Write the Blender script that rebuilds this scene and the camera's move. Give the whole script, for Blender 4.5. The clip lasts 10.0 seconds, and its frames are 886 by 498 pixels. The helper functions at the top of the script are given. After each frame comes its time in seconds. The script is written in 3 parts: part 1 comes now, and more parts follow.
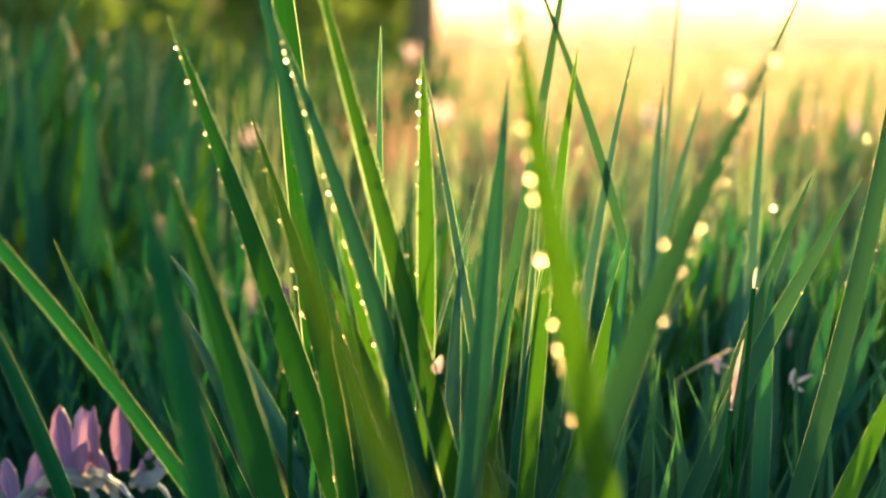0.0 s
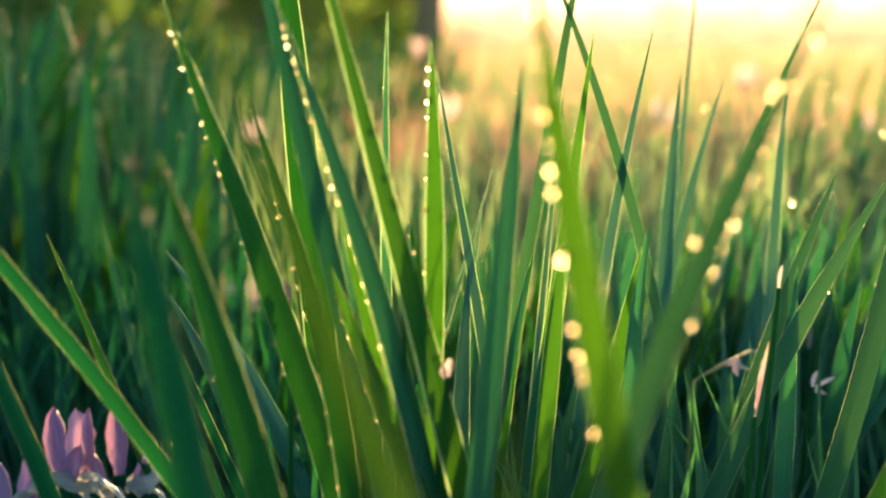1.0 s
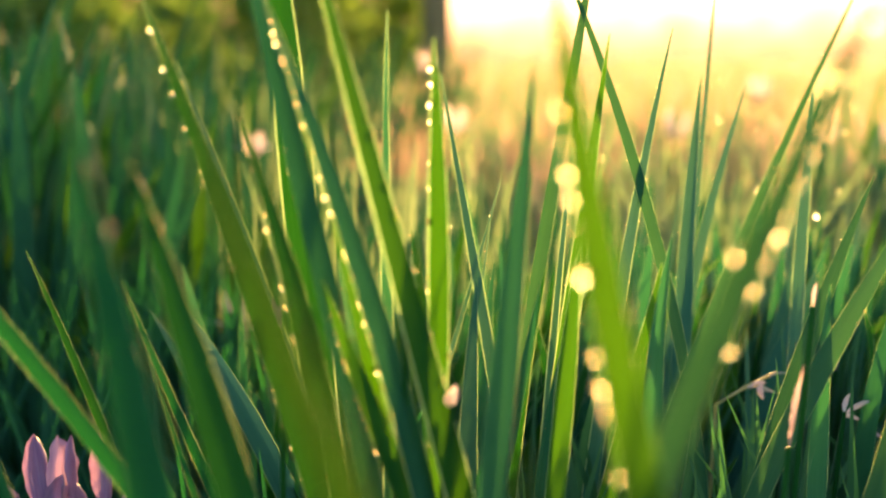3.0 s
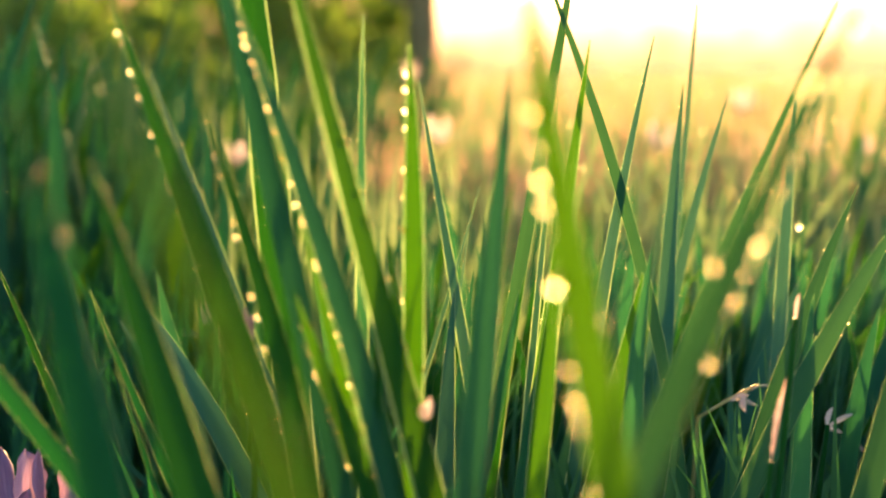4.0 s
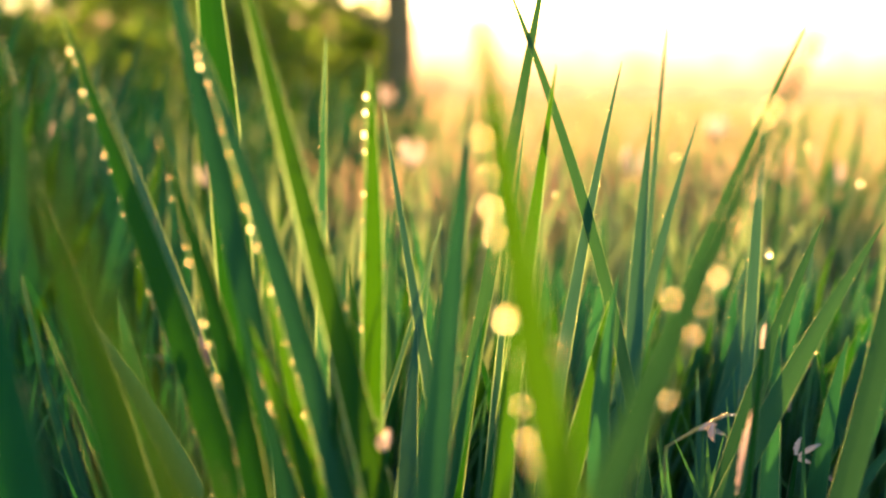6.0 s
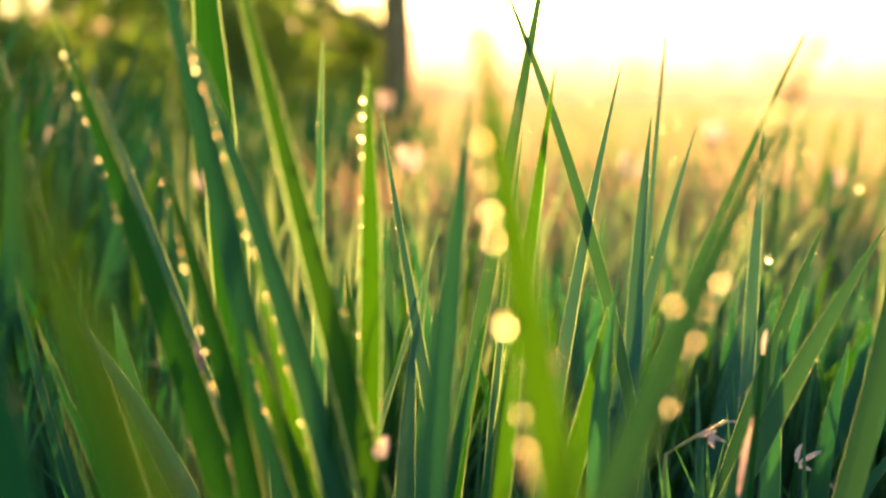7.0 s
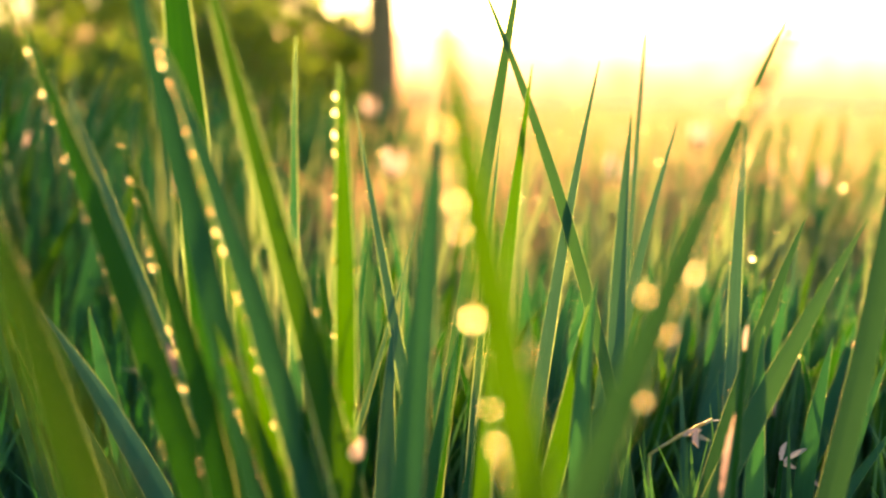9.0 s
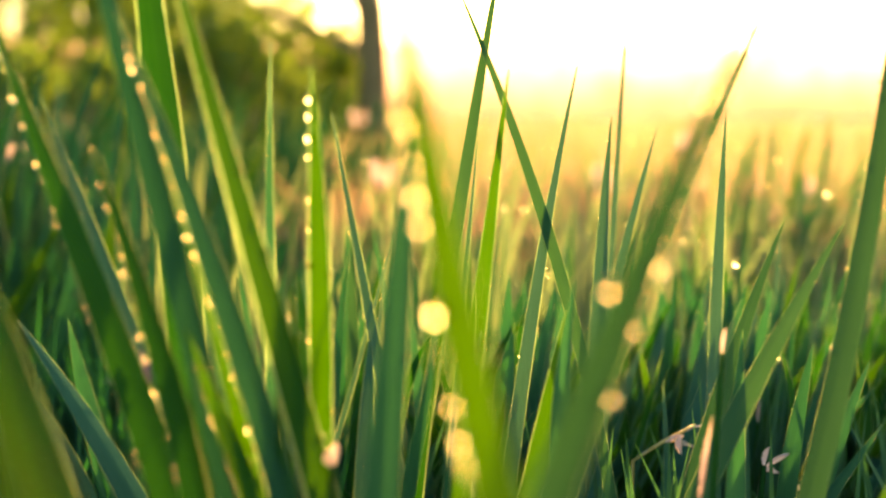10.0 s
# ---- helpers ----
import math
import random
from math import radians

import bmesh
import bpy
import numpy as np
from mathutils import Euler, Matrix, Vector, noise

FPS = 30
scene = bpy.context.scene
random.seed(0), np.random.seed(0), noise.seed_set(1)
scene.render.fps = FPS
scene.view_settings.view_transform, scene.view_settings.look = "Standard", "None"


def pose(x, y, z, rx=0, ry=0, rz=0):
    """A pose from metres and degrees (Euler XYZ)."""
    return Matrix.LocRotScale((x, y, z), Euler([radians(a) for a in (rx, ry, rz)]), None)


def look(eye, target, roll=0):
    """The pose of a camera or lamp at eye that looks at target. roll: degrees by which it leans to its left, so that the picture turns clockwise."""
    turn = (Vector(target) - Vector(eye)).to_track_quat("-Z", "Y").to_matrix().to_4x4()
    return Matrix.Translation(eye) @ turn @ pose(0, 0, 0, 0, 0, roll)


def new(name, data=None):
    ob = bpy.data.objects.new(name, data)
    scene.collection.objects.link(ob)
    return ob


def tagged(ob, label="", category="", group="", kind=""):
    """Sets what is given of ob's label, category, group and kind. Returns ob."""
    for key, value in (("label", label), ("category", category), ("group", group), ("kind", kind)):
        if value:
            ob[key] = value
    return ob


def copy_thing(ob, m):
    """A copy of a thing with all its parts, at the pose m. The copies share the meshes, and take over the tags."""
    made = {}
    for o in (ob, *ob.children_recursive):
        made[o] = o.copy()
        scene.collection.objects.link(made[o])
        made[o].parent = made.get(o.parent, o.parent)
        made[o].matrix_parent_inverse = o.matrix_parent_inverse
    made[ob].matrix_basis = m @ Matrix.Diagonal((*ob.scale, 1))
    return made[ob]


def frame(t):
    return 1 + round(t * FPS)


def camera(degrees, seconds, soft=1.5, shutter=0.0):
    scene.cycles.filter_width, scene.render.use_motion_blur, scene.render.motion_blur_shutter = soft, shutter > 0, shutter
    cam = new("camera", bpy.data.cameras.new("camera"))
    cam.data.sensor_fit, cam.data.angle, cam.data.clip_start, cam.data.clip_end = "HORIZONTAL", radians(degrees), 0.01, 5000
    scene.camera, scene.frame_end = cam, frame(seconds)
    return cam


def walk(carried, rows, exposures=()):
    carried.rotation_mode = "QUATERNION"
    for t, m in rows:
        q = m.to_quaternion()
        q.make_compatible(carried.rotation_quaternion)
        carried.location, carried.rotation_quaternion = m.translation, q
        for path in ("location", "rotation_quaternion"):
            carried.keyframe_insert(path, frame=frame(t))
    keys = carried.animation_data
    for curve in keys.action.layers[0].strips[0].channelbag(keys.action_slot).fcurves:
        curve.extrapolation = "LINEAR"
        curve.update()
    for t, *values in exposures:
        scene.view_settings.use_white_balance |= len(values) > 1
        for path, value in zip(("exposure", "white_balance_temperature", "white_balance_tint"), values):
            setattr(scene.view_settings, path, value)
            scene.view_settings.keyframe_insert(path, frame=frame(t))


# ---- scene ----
# ---- camera ----
cam = camera(45.0, 10.0, soft=2.2)
cam.data.dof.use_dof = True
cam.data.dof.focus_distance = 0.44
cam.data.dof.aperture_fstop = 5.2
cam.data.dof.aperture_blades = 0

# seconds, x, y, z, yaw, pitch, roll
ROWS = [
    (0, -0.0016, 0.0013, 0.3003, -4.67, -11.09, 0.29),
    (0.5, -0.0014, 0.0112, 0.2988, -4.51, -11.16, 0.32),
    (1, -0.0012, 0.0213, 0.2970, -4.35, -11.34, 0.36),
    (1.5, -0.0002, 0.0305, 0.2949, -4.01, -11.40, 0.34),
    (2, 0.0011, 0.0391, 0.2931, -3.80, -11.05, 0.20),
    (2.5, 0.0015, 0.0461, 0.2920, -3.73, -10.78, 0.11),
    (4, 0.0061, 0.0589, 0.2892, -4.67, -9.92, 0.48),
    (4.5, 0.0084, 0.0617, 0.2882, -5.07, -9.62, 0.70),
    (5, 0.0101, 0.0630, 0.2889, -5.39, -9.16, 0.87),
    (5.5, 0.0113, 0.0641, 0.2890, -5.72, -8.87, 1.02),
    (7, 0.0120, 0.0690, 0.2885, -6.02, -8.35, 1.10),
    (7.5, 0.0128, 0.0703, 0.2881, -6.14, -8.32, 1.09),
    (8, 0.0141, 0.0715, 0.2875, -6.37, -8.26, 0.99),
    (8.5, 0.0147, 0.0727, 0.2865, -6.38, -8.24, 0.82),
    (9, 0.0164, 0.0733, 0.2854, -6.64, -8.05, 0.61),
    (9.5, 0.0189, 0.0736, 0.2843, -6.88, -7.68, 0.43),
    (10, 0.0216, 0.0736, 0.2827, -7.07, -7.36, 0.25),
]


def aimed(x, y, z, yaw, pitch, roll):
    a, p = radians(yaw), radians(pitch)
    ahead = Vector((-math.sin(a) * math.cos(p), math.cos(a) * math.cos(p), math.sin(p)))
    return look((x, y, z), Vector((x, y, z)) + ahead, roll)


walk(cam, [(t, aimed(*row)) for t, *row in ROWS], [(0, 1.93, 6550, 14), (1, 1.88, 6250, 13), (2.5, 2.02, 7100, 16), (5.5, 1.80, 7100, 15), (10, 1.93, 8400, 17)])

# ---- light ----
SUN_TURN, SUN_HEIGHT = radians(19.0), radians(9.0)  # to the right of +y, above the horizon
to_sun = Vector((math.sin(SUN_TURN) * math.cos(SUN_HEIGHT), math.cos(SUN_TURN) * math.cos(SUN_HEIGHT), math.sin(SUN_HEIGHT)))

world = bpy.data.worlds.new("morning_sky")
scene.world = world
world.use_nodes = True
wn, wl = world.node_tree.nodes, world.node_tree.links
wn.clear()
sky = wn.new("ShaderNodeTexSky")
sky.sky_type, sky.sun_disc = "NISHITA", False
sky.sun_elevation, sky.sun_rotation = SUN_HEIGHT, SUN_TURN
sky.dust_density, sky.air_density, sky.ozone_density = 4.0, 1.2, 2.0
sky_light = wn.new("ShaderNodeBackground")
sky_light.inputs["Strength"].default_value = 0.15
wl.new(sky.outputs["Color"], sky_light.inputs["Color"])
# the hazy aureole that surrounds a low sun
way = wn.new("ShaderNodeTexCoord")
near_sun = wn.new("ShaderNodeVectorMath")
near_sun.operation = "DOT_PRODUCT"
near_sun.inputs[1].default_value = to_sun
wl.new(way.outputs["Generated"], near_sun.inputs[0])
front = wn.new("ShaderNodeMath")
front.operation, front.inputs[1].default_value = "MAXIMUM", 0.0
wl.new(near_sun.outputs["Value"], front.inputs[0])
apart = wn.new("ShaderNodeSeparateXYZ")
wl.new(way.outputs["Generated"], apart.inputs[0])
clear = wn.new("ShaderNodeMapRange")  # thick mist low over the ground dims the aureole
clear.inputs["From Min"].default_value, clear.inputs["From Max"].default_value = 0.0, 0.13
clear.inputs["To Min"].default_value, clear.inputs["To Max"].default_value = 0.22, 1.0
wl.new(apart.outputs["Z"], clear.inputs["Value"])
sky_sum = sky_light
for power, strength, colour in ((25, 0.40, (1.0, 0.62, 0.22, 1)), (160, 2.0, (1.0, 0.76, 0.38, 1))):
    lobe = wn.new("ShaderNodeMath")
    lobe.operation, lobe.inputs[1].default_value = "POWER", power
    wl.new(front.outputs[0], lobe.inputs[0])
    scaled = wn.new("ShaderNodeMath")
    scaled.operation, scaled.inputs[1].default_value = "MULTIPLY", strength
    dimmed = wn.new("ShaderNodeMath")
    dimmed.operation = "MULTIPLY"
    wl.new(lobe.outputs[0], dimmed.inputs[0])
    wl.new(clear.outputs[0], dimmed.inputs[1])
    wl.new(dimmed.outputs[0], scaled.inputs[0])
    glow = wn.new("ShaderNodeBackground")
    glow.inputs["Color"].default_value = colour
    wl.new(scaled.outputs[0], glow.inputs["Strength"])
    both = wn.new("ShaderNodeAddShader")
    wl.new(sky_sum.outputs[0], both.inputs[0])
    wl.new(glow.outputs[0], both.inputs[1])
    sky_sum = both
sky_out = wn.new("ShaderNodeOutputWorld")
wl.new(sky_sum.outputs[0], sky_out.inputs["Surface"])

sun_data = bpy.data.lights.new("sun", "SUN")
sun_data.energy, sun_data.angle, sun_data.color = 3.8, radians(0.6), (1.0, 0.62, 0.22)
sun = new("sun", sun_data)
sun.matrix_world = look(to_sun * 30, (0, 0, 0))


# ---- materials ----
def material(name):
    m = bpy.data.materials.new(name)
    m.use_nodes = True
    m.node_tree.nodes.clear()
    return m, m.node_tree.nodes, m.node_tree.links


def ramp(nodes, links, value, stops):
    r = nodes.new("ShaderNodeValToRGB")
    while len(r.color_ramp.elements) < len(stops):
        r.color_ramp.elements.new(0.5)
    for e, (at, colour) in zip(r.color_ramp.elements, stops):
        e.position, e.color = at, (*colour, 1)
    links.new(value, r.inputs["Fac"])
    return r.outputs["Color"]


def foliage(name, front_stops, through_stops, share=0.5, gloss=0.08, rough=0.35, stripes=26.0, by_island=False, bump=0.25):
    """A thin leaf: it scatters some light back, lets some through, and has a waxy sheen. Veins run along it."""
    m, n, l = material(name)
    uv = n.new("ShaderNodeUVMap")
    uv.uv_map = "leaf"
    scale = n.new("ShaderNodeMapping")
    scale.inputs["Scale"].default_value = (stripes, 3.0, 1.0)
    l.new(uv.outputs["UV"], scale.inputs["Vector"])
    shift = n.new("ShaderNodeVectorMath")
    shift.operation = "ADD"
    l.new(scale.outputs["Vector"], shift.inputs[0])
    if by_island:
        own = n.new("ShaderNodeNewGeometry").outputs["Random Per Island"]
    else:
        own = n.new("ShaderNodeObjectInfo").outputs["Random"]
    far = n.new("ShaderNodeMath")
    far.operation, far.inputs[1].default_value = "MULTIPLY", 57.0
    l.new(own, far.inputs[0])
    l.new(far.outputs[0], shift.inputs[1])
    veins = n.new("ShaderNodeTexNoise")
    veins.inputs["Scale"].default_value, veins.inputs["Detail"].default_value = 1.0, 3.0
    l.new(shift.outputs["Vector"], veins.inputs["Vector"])
    place = n.new("ShaderNodeTexCoord")
    blotch = n.new("ShaderNodeTexNoise")
    blotch.inputs["Scale"].default_value, blotch.inputs["Detail"].default_value = 55.0, 4.0
    l.new(place.outputs["Object"], blotch.inputs["Vector"])
    tone = n.new("ShaderNodeMath")
    tone.operation = "MULTIPLY_ADD"
    tone.inputs[1].default_value, tone.inputs[2].default_value = 0.60, -0.08
    l.new(veins.outputs["Fac"], tone.inputs[0])
    l.new(tone.outputs[0], (t2 := n.new("ShaderNodeMath")).inputs[2])
    t2.operation, t2.inputs[1].default_value = "MULTIPLY_ADD", 0.30
    l.new(blotch.outputs["Fac"], t2.inputs[0])
    t3 = n.new("ShaderNodeMath")
    t3.operation, t3.inputs[1].default_value = "MULTIPLY_ADD", 0.25
    l.new(own, t3.inputs[0])
    l.new(t2.outputs[0], t3.inputs[2])
    skin, core = ramp(n, l, t3.outputs[0], front_stops), ramp(n, l, t3.outputs[0], through_stops)
    relief = n.new("ShaderNodeBump")
    relief.inputs["Strength"].default_value, relief.inputs["Distance"].default_value = bump, 0.0006
    l.new(veins.outputs["Fac"], relief.inputs["Height"])
    back, thru = n.new("ShaderNodeBsdfDiffuse"), n.new("ShaderNodeBsdfTranslucent")
    l.new(skin, back.inputs["Color"])
    l.new(core, thru.inputs["Color"])
    mix = n.new("ShaderNodeMixShader")
    mix.inputs[0].default_value = share
    l.new(back.outputs[0], mix.inputs[1])
    l.new(thru.outputs[0], mix.inputs[2])
    wax = n.new("ShaderNodeBsdfGlossy")
    wax.inputs["Roughness"].default_value = rough
    wax.inputs["Color"].default_value = (1, 1, 1, 1)
    for bsdf in (back, thru, wax):
        l.new(relief.outputs["Normal"], bsdf.inputs["Normal"])
    sheen = n.new("ShaderNodeLayerWeight")
    sheen.inputs["Blend"].default_value = gloss
    top = n.new("ShaderNodeMixShader")
    l.new(sheen.outputs["Fresnel"], top.inputs[0])
    l.new(mix.outputs[0], top.inputs[1])
    l.new(wax.outputs[0], top.inputs[2])
    out = n.new("ShaderNodeOutputMaterial")
    l.new(top.outputs[0], out.inputs["Surface"])
    return m


# brighter yellow-green copy of the skin for sunlit leaves: the light is coloured in
iris_green = foliage("iris_leaf_sunlit", ((0.2, (0.006, 0.095, 0.026)), (0.8, (0.020, 0.155, 0.042))),
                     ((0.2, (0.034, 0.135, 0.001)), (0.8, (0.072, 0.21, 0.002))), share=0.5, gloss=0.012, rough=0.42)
# brightest skin: backlight of the near leaf put into the colour
iris_glow = foliage("iris_leaf_glowing", ((0.2, (0.008, 0.072, 0.016)), (0.8, (0.020, 0.115, 0.026))),
                    ((0.2, (0.032, 0.112, 0.001)), (0.8, (0.058, 0.160, 0.002))), share=0.50, gloss=0.012, rough=0.42)
iris_fresh = foliage("iris_leaf_fresh", ((0.2, (0.003, 0.060, 0.026)), (0.8, (0.010, 0.104, 0.044))),
                     ((0.2, (0.013, 0.112, 0.002)), (0.8, (0.034, 0.185, 0.004))), share=0.45, gloss=0.012, rough=0.42)
# dark skin: shade on the left leaves put into the colour
iris_deep = foliage("iris_leaf_deep", ((0.2, (0.001, 0.044, 0.036)), (0.8, (0.004, 0.082, 0.062))),
                    ((0.2, (0.006, 0.110, 0.010)), (0.8, (0.020, 0.19, 0.020))), share=0.45, gloss=0.02, rough=0.5)
# teal copy for leaves in shade, with bluish skylight in its colour
iris_blue = foliage("iris_leaf_skylit", ((0.2, (0.011, 0.080, 0.066)), (0.8, (0.028, 0.142, 0.112))),
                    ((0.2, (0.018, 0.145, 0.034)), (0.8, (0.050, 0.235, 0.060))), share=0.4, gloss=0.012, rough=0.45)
# pale skin: haze and skylight on these leaves put into the colour
iris_pale = foliage("iris_leaf_hazed", ((0.2, (0.026, 0.145, 0.112)), (0.8, (0.060, 0.215, 0.165))),
                    ((0.2, (0.034, 0.125, 0.040)), (0.8, (0.070, 0.190, 0.068))), share=0.24, gloss=0.02, rough=0.45)
iris_dull = foliage("iris_leaf_dull", ((0.2, (0.010, 0.088, 0.060)), (0.8, (0.026, 0.140, 0.092))),
                    ((0.2, (0.026, 0.110, 0.022)), (0.8, (0.058, 0.175, 0.036))), share=0.4, gloss=0.012, rough=0.45)
# skin of the farther clumps, with their shade in the colour
iris_far = foliage("iris_leaf_shaded", ((0.2, (0.014, 0.105, 0.075)), (0.8, (0.032, 0.165, 0.112))),
                   ((0.2, (0.012, 0.115, 0.022)), (0.8, (0.032, 0.185, 0.038))), share=0.42, gloss=0.02, rough=0.5)
# pale edge strips: rim light on the leaf margin put into colour and shape
iris_rim_light = foliage("iris_leaf_rim_light", ((0.2, (0.25, 0.38, 0.20)), (0.8, (0.40, 0.54, 0.32))),
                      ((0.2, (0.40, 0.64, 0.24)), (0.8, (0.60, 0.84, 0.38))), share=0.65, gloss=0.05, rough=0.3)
# olive hue stands in for sun and glare through the near leaves
iris_olive = foliage("iris_leaf_olive", ((0.2, (0.003, 0.040, 0.015)), (0.8, (0.010, 0.066, 0.025))),
                     ((0.2, (0.026, 0.080, 0.001)), (0.8, (0.050, 0.118, 0.002))), share=0.36, gloss=0.02, rough=0.5)
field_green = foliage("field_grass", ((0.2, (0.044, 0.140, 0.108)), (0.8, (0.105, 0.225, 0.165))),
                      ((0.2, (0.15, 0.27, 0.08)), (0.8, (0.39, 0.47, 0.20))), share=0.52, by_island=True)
# darker copy of the field grass: shade put into the colour
field_shaded = foliage("shaded_field_grass", ((0.2, (0.012, 0.082, 0.060)), (0.8, (0.028, 0.140, 0.098))),
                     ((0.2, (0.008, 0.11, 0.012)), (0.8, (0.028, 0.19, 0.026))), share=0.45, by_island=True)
# lighter, bluer copy: haze over the gaps on the right, coloured in
field_mid = foliage("hazed_field_grass", ((0.2, (0.034, 0.135, 0.092)), (0.8, (0.070, 0.215, 0.145))),
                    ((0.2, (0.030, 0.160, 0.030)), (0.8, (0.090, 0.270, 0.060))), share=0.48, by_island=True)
straw = foliage("straw_stem", ((0.2, (0.66, 0.56, 0.22)), (0.8, (0.82, 0.74, 0.36))),
                ((0.2, (0.60, 0.48, 0.14)), (0.8, (0.80, 0.68, 0.26))), share=0.4)
# golden tone and strong translucency stand in for glare over the far grass
glare_grass = foliage("glare_meadow_grass", ((0.2, (0.10, 0.09, 0.03)), (0.8, (0.26, 0.19, 0.09))),
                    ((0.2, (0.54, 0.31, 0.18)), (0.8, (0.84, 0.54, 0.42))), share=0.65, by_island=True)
tree_leaf = foliage("tree_leaf", ((0.2, (0.120, 0.220, 0.090)), (0.8, (0.200, 0.310, 0.120))),
                    ((0.2, (0.19, 0.36, 0.040)), (0.8, (0.44, 0.58, 0.07))), share=0.7, gloss=0.01, rough=0.6, by_island=True)
petal_pink = foliage("iris_petal", ((0.15, (0.15, 0.11, 0.30)), (0.8, (0.46, 0.33, 0.52))),
                     ((0.15, (0.40, 0.19, 0.36)), (0.8, (0.62, 0.36, 0.50))), share=0.32, stripes=14.0, bump=0.9)
petal_pale = foliage("iris_fall", ((0.2, (0.28, 0.35, 0.34)), (0.8, (0.50, 0.53, 0.53))),
                     ((0.2, (0.34, 0.37, 0.33)), (0.8, (0.52, 0.52, 0.46))), share=0.45, stripes=9.0, bump=0.5)


petal_blush = foliage("withered_petal", ((0.2, (0.74, 0.56, 0.58)), (0.8, (0.86, 0.78, 0.76))),
                      ((0.2, (0.90, 0.62, 0.58)), (0.8, (0.95, 0.80, 0.74))), share=0.5, stripes=9.0, bump=0.5)


def water():
    m, n, l = material("dew_water")
    drop = n.new("ShaderNodeBsdfGlass")
    drop.inputs["IOR"].default_value, drop.inputs["Roughness"].default_value = 1.33, 0.24
    # gold of the sun in the drops, tinted into the glass
    drop.inputs["Color"].default_value = (1.0, 0.94, 0.78, 1)
    out = n.new("ShaderNodeOutputMaterial")
    l.new(drop.outputs[0], out.inputs["Surface"])
    return m


def rough_surface(name, stops, scale, bump, distance):
    m, n, l = material(name)
    place = n.new("ShaderNodeTexCoord")
    big, small = n.new("ShaderNodeTexNoise"), n.new("ShaderNodeTexNoise")
    big.inputs["Scale"].default_value, small.inputs["Scale"].default_value = scale, scale * 14
    big.inputs["Detail"].default_value = small.inputs["Detail"].default_value = 6.0
    for tex in (big, small):
        l.new(place.outputs["Object"], tex.inputs["Vector"])
    blend = n.new("ShaderNodeMath")
    blend.operation, blend.inputs[1].default_value = "MULTIPLY_ADD", 0.5
    half = n.new("ShaderNodeMath")
    half.operation, half.inputs[1].default_value = "MULTIPLY", 0.5
    l.new(small.outputs["Fac"], half.inputs[0])
    l.new(big.outputs["Fac"], blend.inputs[0])
    l.new(half.outputs[0], blend.inputs[2])
    p = n.new("ShaderNodeBsdfPrincipled")
    p.inputs["Roughness"].default_value = 0.9
    l.new(ramp(n, l, blend.outputs[0], stops), p.inputs["Base Color"])
    relief = n.new("ShaderNodeBump")
    relief.inputs["Strength"].default_value, relief.inputs["Distance"].default_value = bump, distance
    l.new(blend.outputs[0], relief.inputs["Height"])
    l.new(relief.outputs["Normal"], p.inputs["Normal"])
    out = n.new("ShaderNodeOutputMaterial")
    l.new(p.outputs[0], out.inputs["Surface"])
    return m


dew = water()
soil = rough_surface("meadow_soil", ((0.3, (0.020, 0.040, 0.018)), (0.7, (0.060, 0.085, 0.040))), 3.0, 0.6, 0.02)
bark = rough_surface("tree_bark", ((0.3, (0.20, 0.15, 0.07)), (0.7, (0.42, 0.33, 0.17))), 9.0, 0.9, 0.03)


def glowing_backdrop():
    """The far hedge, a backdrop of distance: its emission stands in for lens glare, stronger upwards and sunwards."""
    m, n, l = material("hedge_glare")
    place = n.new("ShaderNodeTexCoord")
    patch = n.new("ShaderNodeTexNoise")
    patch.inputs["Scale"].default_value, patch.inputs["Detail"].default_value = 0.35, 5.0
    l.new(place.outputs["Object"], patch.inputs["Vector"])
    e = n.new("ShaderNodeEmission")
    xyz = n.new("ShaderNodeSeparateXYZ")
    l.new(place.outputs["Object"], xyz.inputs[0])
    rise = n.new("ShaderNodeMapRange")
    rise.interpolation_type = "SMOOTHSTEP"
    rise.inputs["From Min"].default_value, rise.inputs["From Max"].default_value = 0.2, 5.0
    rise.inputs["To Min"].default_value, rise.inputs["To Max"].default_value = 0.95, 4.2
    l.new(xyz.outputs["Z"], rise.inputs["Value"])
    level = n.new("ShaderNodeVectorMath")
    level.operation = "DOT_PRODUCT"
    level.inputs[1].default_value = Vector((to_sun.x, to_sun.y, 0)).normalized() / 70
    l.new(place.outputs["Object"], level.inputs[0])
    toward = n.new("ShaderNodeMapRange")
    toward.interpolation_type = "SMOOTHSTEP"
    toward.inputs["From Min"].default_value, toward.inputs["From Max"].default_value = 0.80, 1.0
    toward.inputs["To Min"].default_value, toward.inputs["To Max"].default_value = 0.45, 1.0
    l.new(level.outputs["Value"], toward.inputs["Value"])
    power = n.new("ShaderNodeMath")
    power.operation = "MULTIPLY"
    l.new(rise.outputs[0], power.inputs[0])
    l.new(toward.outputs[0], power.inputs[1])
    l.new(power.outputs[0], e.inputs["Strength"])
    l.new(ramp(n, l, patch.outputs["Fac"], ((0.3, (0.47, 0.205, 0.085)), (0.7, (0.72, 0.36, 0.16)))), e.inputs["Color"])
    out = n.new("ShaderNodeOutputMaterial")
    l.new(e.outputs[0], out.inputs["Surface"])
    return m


hedge_glow = glowing_backdrop()


